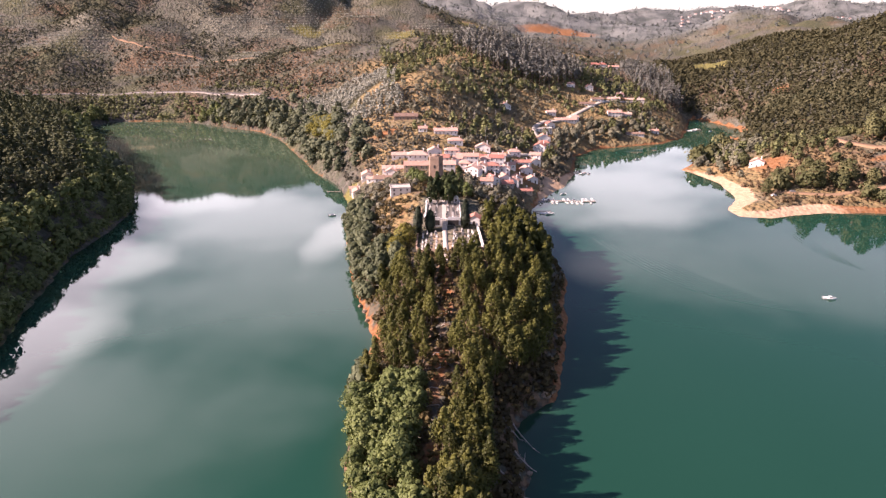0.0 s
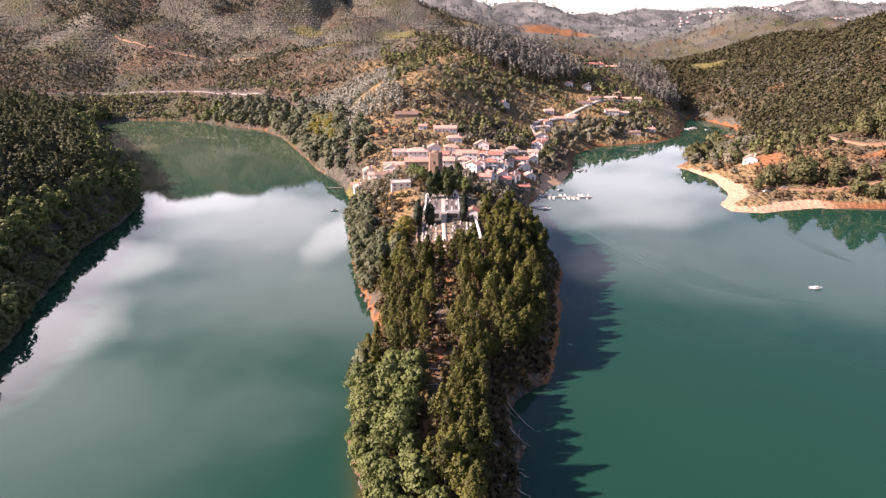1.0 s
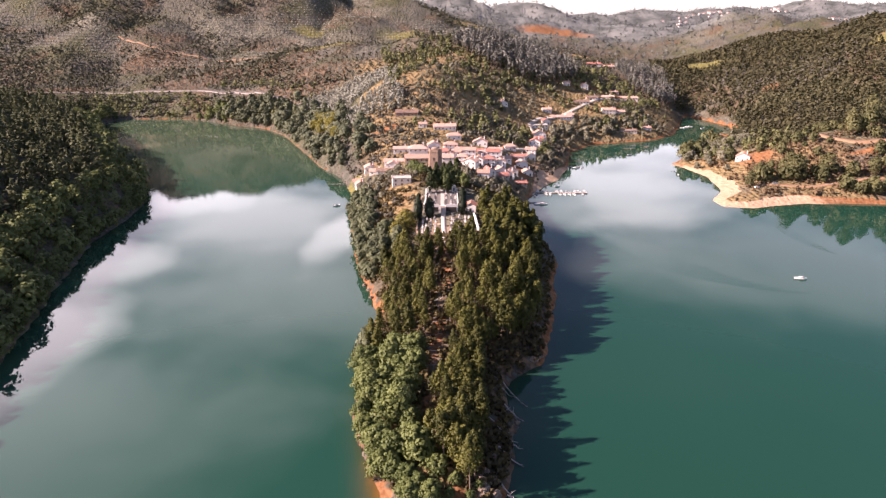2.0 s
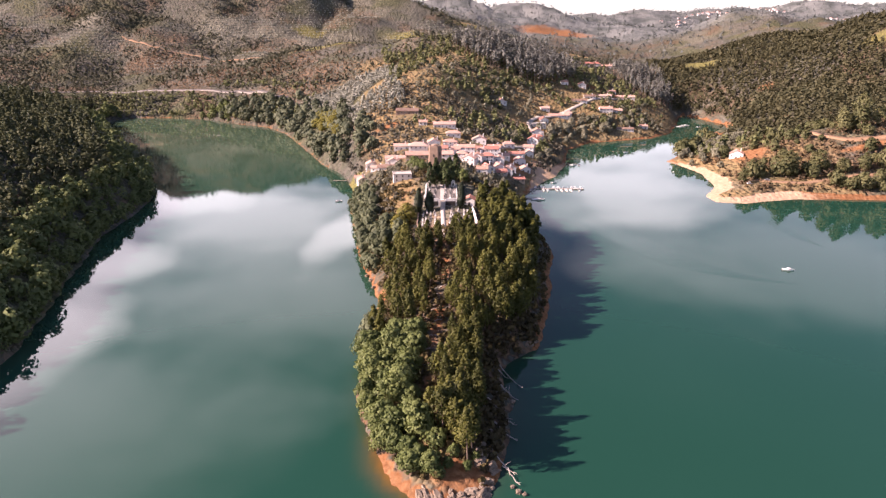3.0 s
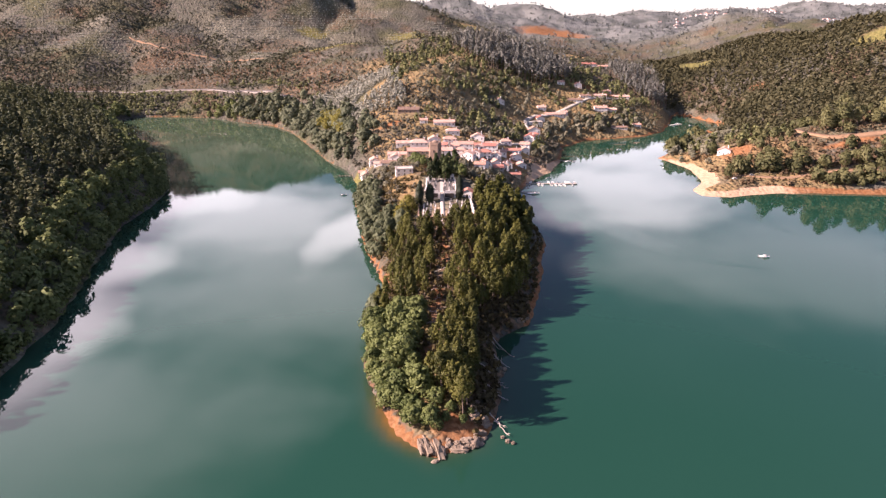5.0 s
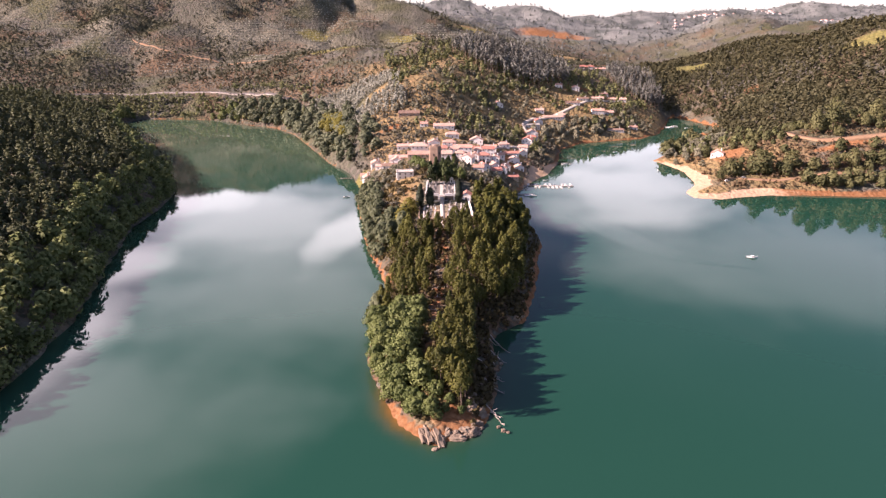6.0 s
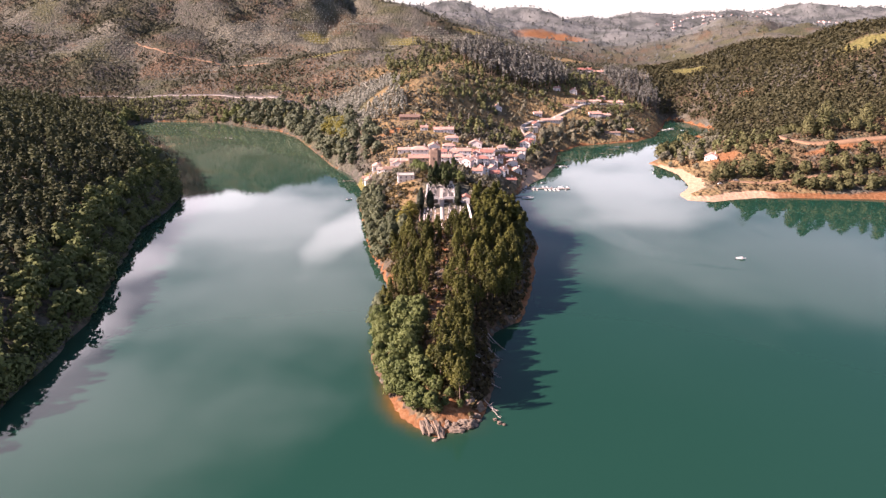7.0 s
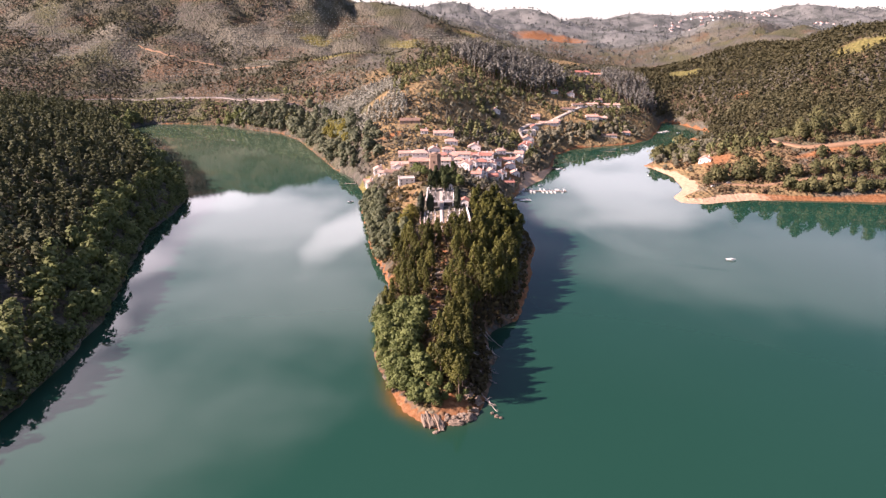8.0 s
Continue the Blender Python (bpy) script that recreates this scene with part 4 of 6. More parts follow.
shore = [make_tree("shore_tree", rng, h, w, 0.15, "round", 14, 340, 1.0, SHORE_LEAF, "grey-green shrubby tree by the water", "tree", 3)
         for h, w in ((9, 9), (7.5, 8), (10, 8.5), (6, 7))]
west = spots_in(rng, 6.2, (-85, -20, 86, 300), lambda x, y, z, s: (s > 0.6) & (s < 30) & ((y > 168) | (y < 118)) & (x < -16) & ((x < -24) | (y > 170)) & ((y < 205) | (s < 13)))
plant(shore, rng, west[:, :3], "trees on the west shore of the point")
lake = spots_in(rng, 8.6, (-290, -60, 395, 720), lambda x, y, z, s: (s > 1.0) & (s < 44) & ((s < 12) | (fractal(x, y, 26, 83, 2) > 0.30)), jitter=0.5)
rng.shuffle(lake)

def along_shore(line, step, inland, lo, hi):
    """Spots just inside a shoreline."""
    found = []
    for (ax, ay), (bx, by) in zip(line, line[1:]):
        n = max(1, int(math.hypot(bx - ax, by - ay) / step))
        for k in range(n):
            x, y = ax + (bx - ax) * k / n, ay + (by - ay) * k / n
            if lo(y):
                sx = inland + rng.normal() * 0.6
                found.append((x + sx * hi, y, max(height_at(x + sx * hi, y), 0.6)))
    return found


plant(broad[2:], rng, along_shore(POINT_WEST, 4.2, 2.0, lambda y: 24 < y < 90, 1), "broadleaf trees at the tip", (0.6, 0.95))
plant(shore[1:], rng, along_shore(POINT_WEST, 5.0, 1.5, lambda y: 84 < y < 116 or 172 < y, 1), "trees on the west shore of the point", (0.55, 0.9))
lakeside = [make_tree("lakeside_tree", rng, h, w, 0.15, "round", 14, 210, 1.25, LAKE_LEAF, "full grey-green tree at the foot of the hill", "tree", 2) for h, w in ((9, 9), (10.5, 8))]
plant(lakeside, rng, lake[:310, :3], "trees along the lake shore", (0.6, 1.45))
inlet = spots_in(rng, 10, (70, 320, 300, 740), lambda x, y, z, s: (s > 4) & (s < 42) & (y > 420) & (x < 310) & (np.hypot(x - 94, y - 470) > 38), jitter=0.35)
inlet_trees = [make_tree("inlet_tree", rng, h, w, 0.15, "round", 14, 220, 1.15, OLIVE_LEAF, "grey-green bushy tree above the inlet", "tree", 2) for h, w in ((9, 9), (8, 7))]
plant(inlet_trees, rng, inlet[:110, :3], "trees above the inlet", (0.6, 1.15))
east = spots_in(rng, 12.5, (225, 480, 325, 450), lambda x, y, z, s: (s > np.where(x > 310, 13, 30)) & (np.hypot(x - 262, y - 400) > 20) & (fractal(x, y, 34, 84, 2) > 0.34), jitter=0.5)
rng.shuffle(east)
bankside = [make_tree("bank_tree", rng, h, w, 0.15, "round", 14, 320, 1.0, BANK_LEAF, "bushy olive-green tree on the orange bank", "tree", 2) for h, w in ((9, 9), (7, 8))]
shore_row = [(x, 315 - 0.10 * max(0, x - 340) + rng.uniform(7, 19)) for x in np.arange(300, 520, 4.2)]
plant(bankside, rng, [(x, y, height_at(x, y)) for x, y in shore_row], "trees on the east bank", (0.8, 1.3))
east = east[:90, :3]
plant(bankside, rng, east, "trees on the east bank", (0.5, 1.25))
tall_bank = [make_tree("pine_tree", rng, h, w, 0.2, "round", 22, 700, 1.1, BANK_LEAF, "tall full dark-green tree behind the sandy beach", "tree", 2) for h, w in ((20, 13), (23, 14), (17, 12))]
plant(tall_bank, rng, [(x, y, height_at(x, y)) for x, y in ((236, 346), (246, 353), (262, 352), (271, 349), (280, 356), (297, 355), (313, 350), (330, 347), (346, 349), (368, 347), (388, 346), (410, 343), (432, 342), (455, 338),
                                                          (340, 400), (352, 397), (366, 399), (380, 396), (394, 399), (410, 397), (428, 400), (346, 412), (361, 414), (377, 412), (400, 415), (420, 413))], "tall trees on the east bank", (0.55, 1.15))
discard(tall_bank)
plant(bankside, rng, [(x, y, height_at(x, y)) for x, y in ((248, 352), (255, 356), (268, 350), (292, 353), (304, 356), (316, 351), (333, 352), (343, 358), (361, 351), (376, 354),
                                                         (390, 347), (405, 349), (421, 345), (436, 344), (452, 340), (347, 370), (395, 362))], "trees on the east bank", (0.95, 1.5))
plant(bankside, rng, [(x, y, height_at(x, y)) for x, y in ((229, 466), (233, 458), (236, 470), (240, 462), (228, 455), (252, 484), (268, 506), (273, 500))], "trees on the spit", (1.4, 1.9))
discard(broad + shore + lakeside + bankside + inlet_trees)

olives = [make_tree("olive_tree", rng, h, w, 0.25, "round", 9, 150, 0.65, OLIVE_LEAF, "small round grey-green olive tree", "tree", 2) for h, w in ((4.5, 4.5), (3.8, 4.2), (5.2, 5))]
grove = spots_in(rng, 6.0, (-60, 75, 232, 350), lambda x, y, z, s: (s > 6) & (np.abs(x) > 14) & ((y > 262) | (x > 22)) & ((x > -11) | (x < -32) | (y > 285)))
rng.shuffle(grove)
plant(olives, rng, grove[:220, :3], "olive trees round the village")
terraces = spots_in(rng, 8.5, (-70, 250, 400, 700), lambda x, y, z, s: (s > 12) & (x > 0.16 * (y - 420) - 60) & (patches(x, y, DRY_PATCHES + BARE_PATCHES) < 0.75) & (y < 620 + 0.3 * x))
rng.shuffle(terraces)
plant(olives, rng, terraces[:230, :3], "olive and fruit trees on the terraces", (0.8, 1.5))
discard(olives)

cypress = [make_tree("cypress_tree", rng, h, w, 0.06, "spire", 12, 2200, 0.7, DARK_LEAF, "dense dark-green cypress in the graveyard", "tree") for h, w in ((15, 5.6), (9.5, 6.2), (15, 5.2))]
plant(cypress, rng, [(x, y, height_at(x, y)) for x, y in ((-10.9, 206), (-4.6, 207.5), (13.4, 209.5))], "graveyard cypresses", (0.97, 1.05))
evergreens = [make_tree("evergreen_tree", rng, h, w, 0.15, "tall", 12, 560, 0.75, EVERGREEN, "tall dark evergreen above the graveyard", "tree") for h, w in ((15, 5.0), (13, 4.6))]
plant(evergreens, rng, [(x, y, 28.0 if y < 247 else height_at(x, y)) for x, y in ((-4.6, 239), (-0.6, 241.5), (4.8, 236.5), (-2.2, 250), (7.6, 243), (2.4, 252), (10.6, 254), (3.4, 244))], "tall evergreens above the graveyard", (1.05, 1.35))
lime = [make_tree("acacia_tree", rng, 9.5, 11, 0.15, "round", 16, 1100, 0.6, LIME_LEAF, "bright yellow-green bushy tree below the graveyard wall", "tree", 2)]
plant(lime, rng, [(-17, 199, height_at(-17, 199)), (-21, 190, height_at(-21, 190))], "yellow-green trees")
lakeside_lime = [(x, y, height_at(x, y)) for x, y in LIME_SPOTS]
plant(lime, rng, lakeside_lime, "yellow-green bushes above the lake", (0.95, 1.35))
discard(cypress + evergreens + lime)
parkland = [make_tree("round_tree", rng, h, w, 0.25, "round", 12, 480, 0.75, BROADLEAF, "bushy green tree beside the church", "tree", 2) for h, w in ((8, 8), (9, 7.5))]
plant(parkland, rng, [(x, y, height_at(x, y)) for x, y in ((-14, 296), (-10.5, 293), (-17, 300), (12, 268), (9, 276), (16, 262))], "trees below the church")
discard(parkland)

# woods too far off to count
scrub = [tree_shape(rng, h, w, 0.1, "round", 5, 14, 1.0)[:3] for h, w in ((2.2, 2.6), (1.6, 2.4), (3.0, 2.8))]
scatter("underwood", rng, spots_in(rng, 2.7, (-60, 80, 10, 300), lambda x, y, z, s: (s > 0.9) & (z > 1.2) & (np.hypot(x - 2, y - 3) > 5) & ((x > -3) | (y > 17)) & (patches(x, y, BARE_PATCHES) < 0.7) & ((x > -11) | (x < -25) | (y > 275) | (y < 212) | (fractal(x, y, 9, 93, 2) > 0.56))), scrub, UNDERWOOD, "brown-green shrubs under the trees of the point")
knoll = [tree_shape(rng, h, w, 0.1, "round", 5, 16, 1.2)[:3] for h, w in ((3, 3.6), (2.2, 3.0), (4.2, 4))]
# real scrub on the east flank; its dark colour stands in for shadow
scatter("flank_scrub", rng, spots_in(rng, 2.1, (12, 48, 16, 112), lambda x, y, z, s: (s > 1.2) & (x > 13) & (s < 16) & (fractal(x, y, 8, 95, 2) > 0.36), (0.6, 1.3)), scrub, SHADED_FLANK_LEAF, "brown shrubs and bramble on the east bank, leaf darkened for shade")
scatter("village_scrub", rng, spots_in(rng, 4.0, (-80, 140, 225, 500), lambda x, y, z, s: (s > 5) & (patches(x, y, BARE_PATCHES) < 0.85) & (fractal(x, y, 22, 91, 2) > 0.36) & ((x > -11) | (x < -25) | (y > 275) | (y < 212) | (fractal(x, y, 9, 93, 2) > 0.56)), (0.5, 1.2)), knoll, WOODS, "grey-green bushes and vines round the village")
scatter("east_scrub", rng, spots_in(rng, 4.6, (235, 520, 318, 500), lambda x, y, z, s: (s > 11) & (patches(x, y, BARE_PATCHES) < 0.6) & (fractal(x, y, 30, 92, 2) > 0.34), (0.5, 1.3)), knoll, RUST_LEAF, "brown-green bushes on the dry east bank")
north = [tree_shape(rng, h, w, 0.12, "round", 6, 20, 2.0)[:3] for h, w in ((7, 6.5), (9, 7.5), (5, 6))]
scatter("north_wood", rng, spots_in(rng, 6.6, (-480, -150, 620, 800), lambda x, y, z, s: (s > 2) & (s < 75) & (way_distance(x, y, HILL_ROAD) > 12) & (fractal(x, y, 30, 63, 2) > 0.3), (0.5, 1.05)), north, GREEN_WOOD, "scrubby wood between the road and the lake")
hinter = [tree_shape(rng, h, w, 0.15, "round", 7, 34, 1.9)[:3] for h, w in ((7, 6.5), (9, 7), (5, 6))] + [tree_shape(rng, 12, 5.5, 0.25, "tall", 7, 34, 1.9)[:3]]
spots = spots_in(rng, 7.4, (-170, 330, 425, 800), lambda x, y, z, s: (s > 16) & (patches(x, y, DRY_PATCHES + BARE_PATCHES) < 0.72) & (fractal(x, y, 50, 61, 3) > 0.44) & ((x > -45 - 0.12 * (y - 480)) | (y < 470)), (0.4, 1.1))
scatter("hinterland_wood", rng, spots, hinter, GREEN_WOOD, "mixed green trees on the slopes behind the village")
bank = [tree_shape(rng, h, w, 0.12, "round", 10, 95, 1.35)[:3] for h, w in ((11, 10.5), (9, 9.5))]
bank += [tree_shape(rng, h, w, 0.2, "tall", 9, 80, 1.3)[:3] for h, w in ((15, 6), (17, 6.5), (13, 6))]
fringe = [tree_shape(rng, h, w, 0.08, "round", 13, 150, 1.3)[:3] for h, w in ((12, 10.5), (10, 9), (14, 11), (8, 9))]
shore_spots = spots_in(rng, 7.0, (-620, -150, -170, 720), lambda x, y, z, s: (s > 0.8) & (s < 27) & (x < -145 - 0.30 * np.clip(y - 300, 0, None)) & (x > -0.75 * (y + 200) - 45), (0.55, 1.2))
hem = [(x - 2.2, y, 0.1, rng.uniform(0.5, 0.95)) for x, y, z in along_shore(WEST_BANK[2:], 4.5, 0.0, lambda y: -150 < y < 680, 1)]
shore_spots = np.concatenate([shore_spots, np.array(hem)])
scatter("shore_wood", rng, shore_spots, fringe, LIT_WOOD, "rounded green trees crowding the west shore")
spots = spots_in(rng, 7.2, (-520, -150, -170, 720), lambda x, y, z, s: (s > 26) & (x < -145 - 0.30 * np.clip(y - 300, 0, None)) & (x > -0.75 * (y + 200) - 45), (0.6, 1.35))
scatter("bank_wood", rng, spots, bank, BANK_WOOD, "dense dark mixed wood on the west bank")

mid = [tree_shape(rng, h, w, 0.2, "tall", 6, 12, 2.3)[:3] for h, w in ((9, 6.2), (11, 6.8), (8, 6.2))]
mid += [tree_shape(rng, h, w, 0.1, "round", 6, 12, 2.3)[:3] for h, w in ((6, 7.4), (5.5, 7.4))]


def east_hill(x, y, z, s):
    return (s > 4) & (x > 290 + 0.12 * (y - 500)) & (y > 430) & (patches(x, y, DRY_PATCHES + BARE_PATCHES + LUSH_PATCHES) < 0.6)


scatter("east_wood", rng, spots_in(rng, 4.8, (300, 830, 420, 1000), east_hill, (0.6, 1.15), jitter=0.6), mid, EAST_LEAF, "brown-green wood covering the east hill")
silver = [tree_shape(rng, h, w, 0.15, "tall", 6, 24, 1.4)[:3] for h, w in ((8, 4.2), (9.5, 4.4), (7, 4.0))]
scatter("silver_wood", rng, spots_in(rng, 3.7, (-170, -20, 465, 700), lambda x, y, z, s: (s > 30) & (x < -34 - 0.16 * (y - 480)) & (y < 660) & (fractal(x, y, 40, 8, 2) > 0.22), (0.65, 1.1)),
        silver, GREY_LEAF, "young silver-grey eucalyptus on the hillside")
tall = [tree_shape(rng, h, w, 0.42, "tall", 7, 56, 1.5)[:3] for h, w in ((21, 5.5), (24, 6), (19, 5))]
spots = spots_in(rng, 6.0, (15, 210, 620, 820), lambda x, y, z, s: np.hypot((x - 95) / 80, (y - 720) / 75) < 1.0, (0.8, 1.15))
spots = np.concatenate([spots, spots_in(rng, 6.5, (240, 330, 700, 900), lambda x, y, z, s: np.hypot((x - 285) / 38, (y - 790) / 80) < 1.0, (0.7, 1.0))])
scatter("tall_grove", rng, spots, tall, HAZY_GROVE_LEAF, "tall eucalyptus grove with bare trunks, leaf paled for haze")
bm = bmesh.new()
for x, y, z, s in spots:
    tube(bm, [(x, y, z - 0.5), (x, y, z + 17 * s)], [0.3, 0.12], 4)
tagged(part("grove_trunks", bm, BARK), "bare trunks of a tall eucalyptus grove", "woodland", kind="stuff")

bush = [tree_shape(rng, h, w, 0.1, "round", 4, 7, 1.7)[:3] for h, w in ((3.2, 3.6), (4.0, 3.6), (2.6, 3.2))]


def hillside(x, y, z, s):
    thick = fractal(x, y, 90, 15, 3)
    inside = (x < 300 + 0.2 * (y - 600)) & ((y > 560) | (x < -60)) & ((x > -20 - 0.3 * (y - 600)) | (y > 620))
    return (s > 10) & inside & (thick > 0.36) & (patches(x, y, DRY_PATCHES + BARE_PATCHES) < 0.6) & (patches(x, y, PLANTED) < 0.45)


scatter("hill_scrub", rng, spots_in(rng, 8.0, (-950, 420, 540, 1450), lambda x, y, z, s: hillside(x, y, z, s) & (patches(x, y, RUST_PATCHES) < 0.5), (0.5, 1.25)), bush, HILL_WOOD, "grey-green scrub on dry hillsides")
scatter("heath", rng, spots_in(rng, 6.5, (-620, 300, 600, 1100), lambda x, y, z, s: (s > 12) & (patches(x, y, RUST_PATCHES) > 0.35) & (fractal(x, y, 28, 18, 2) > 0.4), (0.5, 1.2)), bush, RUST_LEAF, "russet heath bushes on the slopes")


def copses(x, y, z, s):
    """Dark woods in the gullies and hollows of the west hill."""
    return (s > 12) & (x < 260) & ((fractal(x, y, 130, 27, 3) > 0.585 - 0.30 * (x < -540)) | (way_distance(x, y, RAVINE) < 26)) & (patches(x, y, PLANTED) < 0.5) & (patches(x, y, DRY_PATCHES + BARE_PATCHES + LUSH_PATCHES) < 0.6)


scatter("dark_copse", rng, spots_in(rng, 7.8, (-900, 260, 690, 1350), copses, (0.75, 1.6)), bush + [tree_shape(rng, 7, 5.5, 0.1, "round", 5, 11, 1.9)[:3]], HILL_WOOD, "dark clumps of wood in the hollows of the hills")
rows = spots_in(rng, 3.3, (-950, 180, 850, 1400), lambda x, y, z, s: (patches(x, y, PLANTED) > 0.4) & (patches(x, y, DRY_PATCHES) < 0.5) & (np.mod(z, 4.4) < 1.5), (0.55, 0.85))
scatter("plantation", rng, rows, bush, GREY_LEAF, "rows of young silver eucalyptus on terraces")
# the farthest trees wear the leaf colour paled for haze
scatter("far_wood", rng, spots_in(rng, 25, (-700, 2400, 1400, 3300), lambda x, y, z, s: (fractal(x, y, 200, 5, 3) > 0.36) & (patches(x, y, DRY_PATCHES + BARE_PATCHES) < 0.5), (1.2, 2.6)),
        bush, HAZED_LEAF, "distant woods with haze tinted into their pale leaf")

# ---- houses ----
def window_mesh(w, h):
    bm = bmesh.new()
    for x, z, sx, sz in ((-w / 2, 0, 0.14, h), (w / 2, 0, 0.14, h), (0, -h / 2, w + 0.14, 0.14), (0, h / 2, w + 0.14, 0.14), (0, 0, 0.07, h)):
        box(bm, x, 0, z - sz / 2, sx, 0.16, sz)
    return bm


def pane_mesh(w, h):
    return box(bmesh.new(), 0, 0.02, -h / 2, w, 0.08, h)


SHARED = {}


def shared_part(key, name, make, mat, parent, m):
    """A part whose mesh is made once and shared by all that look alike."""
    if key not in SHARED:
        ob = part(name, make(), mat)
        SHARED[key] = ob.data
    else:
        ob = new(name, SHARED[key])
    ob.parent = parent
    ob.matrix_basis = m
    return ob


def house(x, y, w, d, h, turn, style, name="house", label="", roof_mat=None, wall_mat=None, category="house", storeys=None, chimney=True, rise=None, windows=True, z=None):
    """A house: walls with gables, a roof of thick slabs, windows with panes, a door, a chimney."""
    c, s = math.cos(radians(turn)), math.sin(radians(turn))
    feet = [height_at(x + u * c - v * s, y + u * s + v * c) for u in (-w / 2, w / 2) for v in (-d / 2, d / 2)]
    floor = feet[0] * 0.25 + feet[2] * 0.25 + min(feet) * 0.5 if z is None else z     # the front corners set the door sill
    low = min(feet) - floor - 0.8 if z is None else -1.0
    root = empty(name, x, y, floor, turn)
    roof_mat, wall_mat = roof_mat or TILE, wall_mat or PLASTER
    ridge = rise or {"long": d * 0.22, "end": w * 0.25, "hip": d * 0.24, "flat": 0.0}[style]
    bm = bmesh.new()
    box(bm, 0, 0, low, w, d, h - low)
    if style in ("long", "end"):
        a, b = (w / 2, d / 2) if style == "long" else (d / 2, w / 2)
        pts = [(sx * a, sy * b, h) for sx in (-1, 1) for sy in (-1, 1)] + [(-a, 0, h + ridge), (a, 0, h + ridge)]
        if style == "end":
            pts = [(q, p, r) for p, q, r in pts]
        v = [bm.verts.new(p) for p in pts]
        for f in ((0, 1, 4), (2, 5, 3), (0, 4, 5, 2), (1, 3, 5, 4)):
            bm.faces.new([v[k] for k in f])
    part("wall", bm, wall_mat, root)
    bm = bmesh.new()
    over, thick = 0.45, 0.22
    if style == "flat":
        box(bm, 0, 0, h - 0.05, w - 0.5, d - 0.5, 0.15)
        for bx, by, bw, bd in ((0, -d / 2, w + 0.3, 0.3), (0, d / 2, w + 0.3, 0.3), (-w / 2, 0, 0.3, d - 0.3), (w / 2, 0, 0.3, d - 0.3)):
            box(bm, bx, by, h + 0.003, bw, bd, 0.55)
    else:
        a, b = (w / 2 + over, d / 2 + over) if style != "end" else (d / 2 + over, w / 2 + over)
        drop = ridge / (b - over) * over
        cut = b * 0.95 if style == "hip" else 0.0
        low_ring = [(-a, -b, h - drop), (a, -b, h - drop), (a, b, h - drop), (-a, b, h - drop)]
        top = [(-a + cut, 0, h + ridge), (a - cut, 0, h + ridge)]
        pts = [Vector(p) for p in low_ring + top]
        pts = pts + [p + Vector((0, 0, thick)) for p in pts]
        if style == "end":
            pts = [Vector((p.y, p.x, p.z)) for p in pts]
        v = [bm.verts.new(p) for p in pts]
        for f in ((0, 1, 5, 4), (2, 3, 4, 5), (3, 0, 4), (1, 2, 5)) if style == "hip" else ((0, 1, 5, 4), (2, 3, 4, 5)):
            bm.faces.new([v[k] for k in f])
            bm.faces.new([v[k + 6] for k in reversed(f)])
        for p, q in ((0, 1), (1, 2), (2, 3), (3, 0)) if style == "hip" else ((0, 1), (2, 3), (1, 5), (5, 2), (3, 4), (4, 0)):
            bm.faces.new((v[p], v[q], v[q + 6], v[p + 6]))
        # rows of tile ends read as ribs down the slope
        run = a - cut
        for k in range(int(2 * run / 0.9) if style != "hip" else 0):
            t = -a + 0.45 + k * 0.9
            for side in (-1, 1):
                p0, p1 = Vector((t, side * b, h - drop + thick)), Vector((t, 0, h + ridge + thick))
                if style == "end":
                    p0, p1 = Vector((p0.y, p0.x, p0.z)), Vector((p1.y, p1.x, p1.z))
                across = Vector((0.1, 0, 0)) if style == "long" else Vector((0, 0.1, 0))
                q = [bm.verts.new(p) for p in (p0 - across, p0 + across, p1 + across, p1 - across)]
                u = [bm.verts.new(p + Vector((0, 0, 0.09))) for p in (p0, p1)]
                bm.faces.new((q[0], u[0], u[1], q[3]))
                bm.faces.new((q[1], q[2], u[1], u[0]))
                bm.faces.new((q[0], q[1], u[0]))
    part("roof", bm, roof_mat if style != "flat" else CONCRETE, root)
    levels = storeys or (2 if h > 4.9 else 1)
    lift = h / levels
    if windows:
        for level in range(levels):
            zz = lift * (level + 0.58)
            for wall, length, off in ((0, w, d / 2), (90, d, w / 2), (-90, d, w / 2)):
                n = max(1, int((length - 1.0) / 2.9))
                for k in range(n):
                    u = (k + 0.5) / n * length - length / 2
                    if wall == 0 and level == 0 and k == n // 2:
                        m = pose(0, 0, 0, 0, 0, 0) @ pose(u, -off - 0.03, 1.05 + 0.0, 0, 0, 0)
                        shared_part("door", "door", lambda: box(bmesh.new(), 0, 0, -1.05, 1.1, 0.12, 2.1, bevel=0.02), DARK_DOOR, root, m)
                        continue
                    m = pose(0, 0, 0, 0, 0, wall) @ pose(u, -off - 0.03, zz, 0, 0, 0)
                    win = shared_part("window", "window", lambda: window_mesh(0.95, 1.2), FRAME, root, m)
                    shared_part("pane", "pane", lambda: pane_mesh(0.85, 1.1), GLASS, win, Matrix.Identity(4))
    if chimney and style != "flat":
        bm = box(bmesh.new(), w * 0.28, d * 0.08, h, 0.7, 0.7, ridge + 1.3, bevel=0.04)
        box(bm, w * 0.28, d * 0.08, h + ridge + 1.3, 0.95, 0.95, 0.18)
        part("chimney", bm, PLASTER, root)
    return tagged(root, label, category)


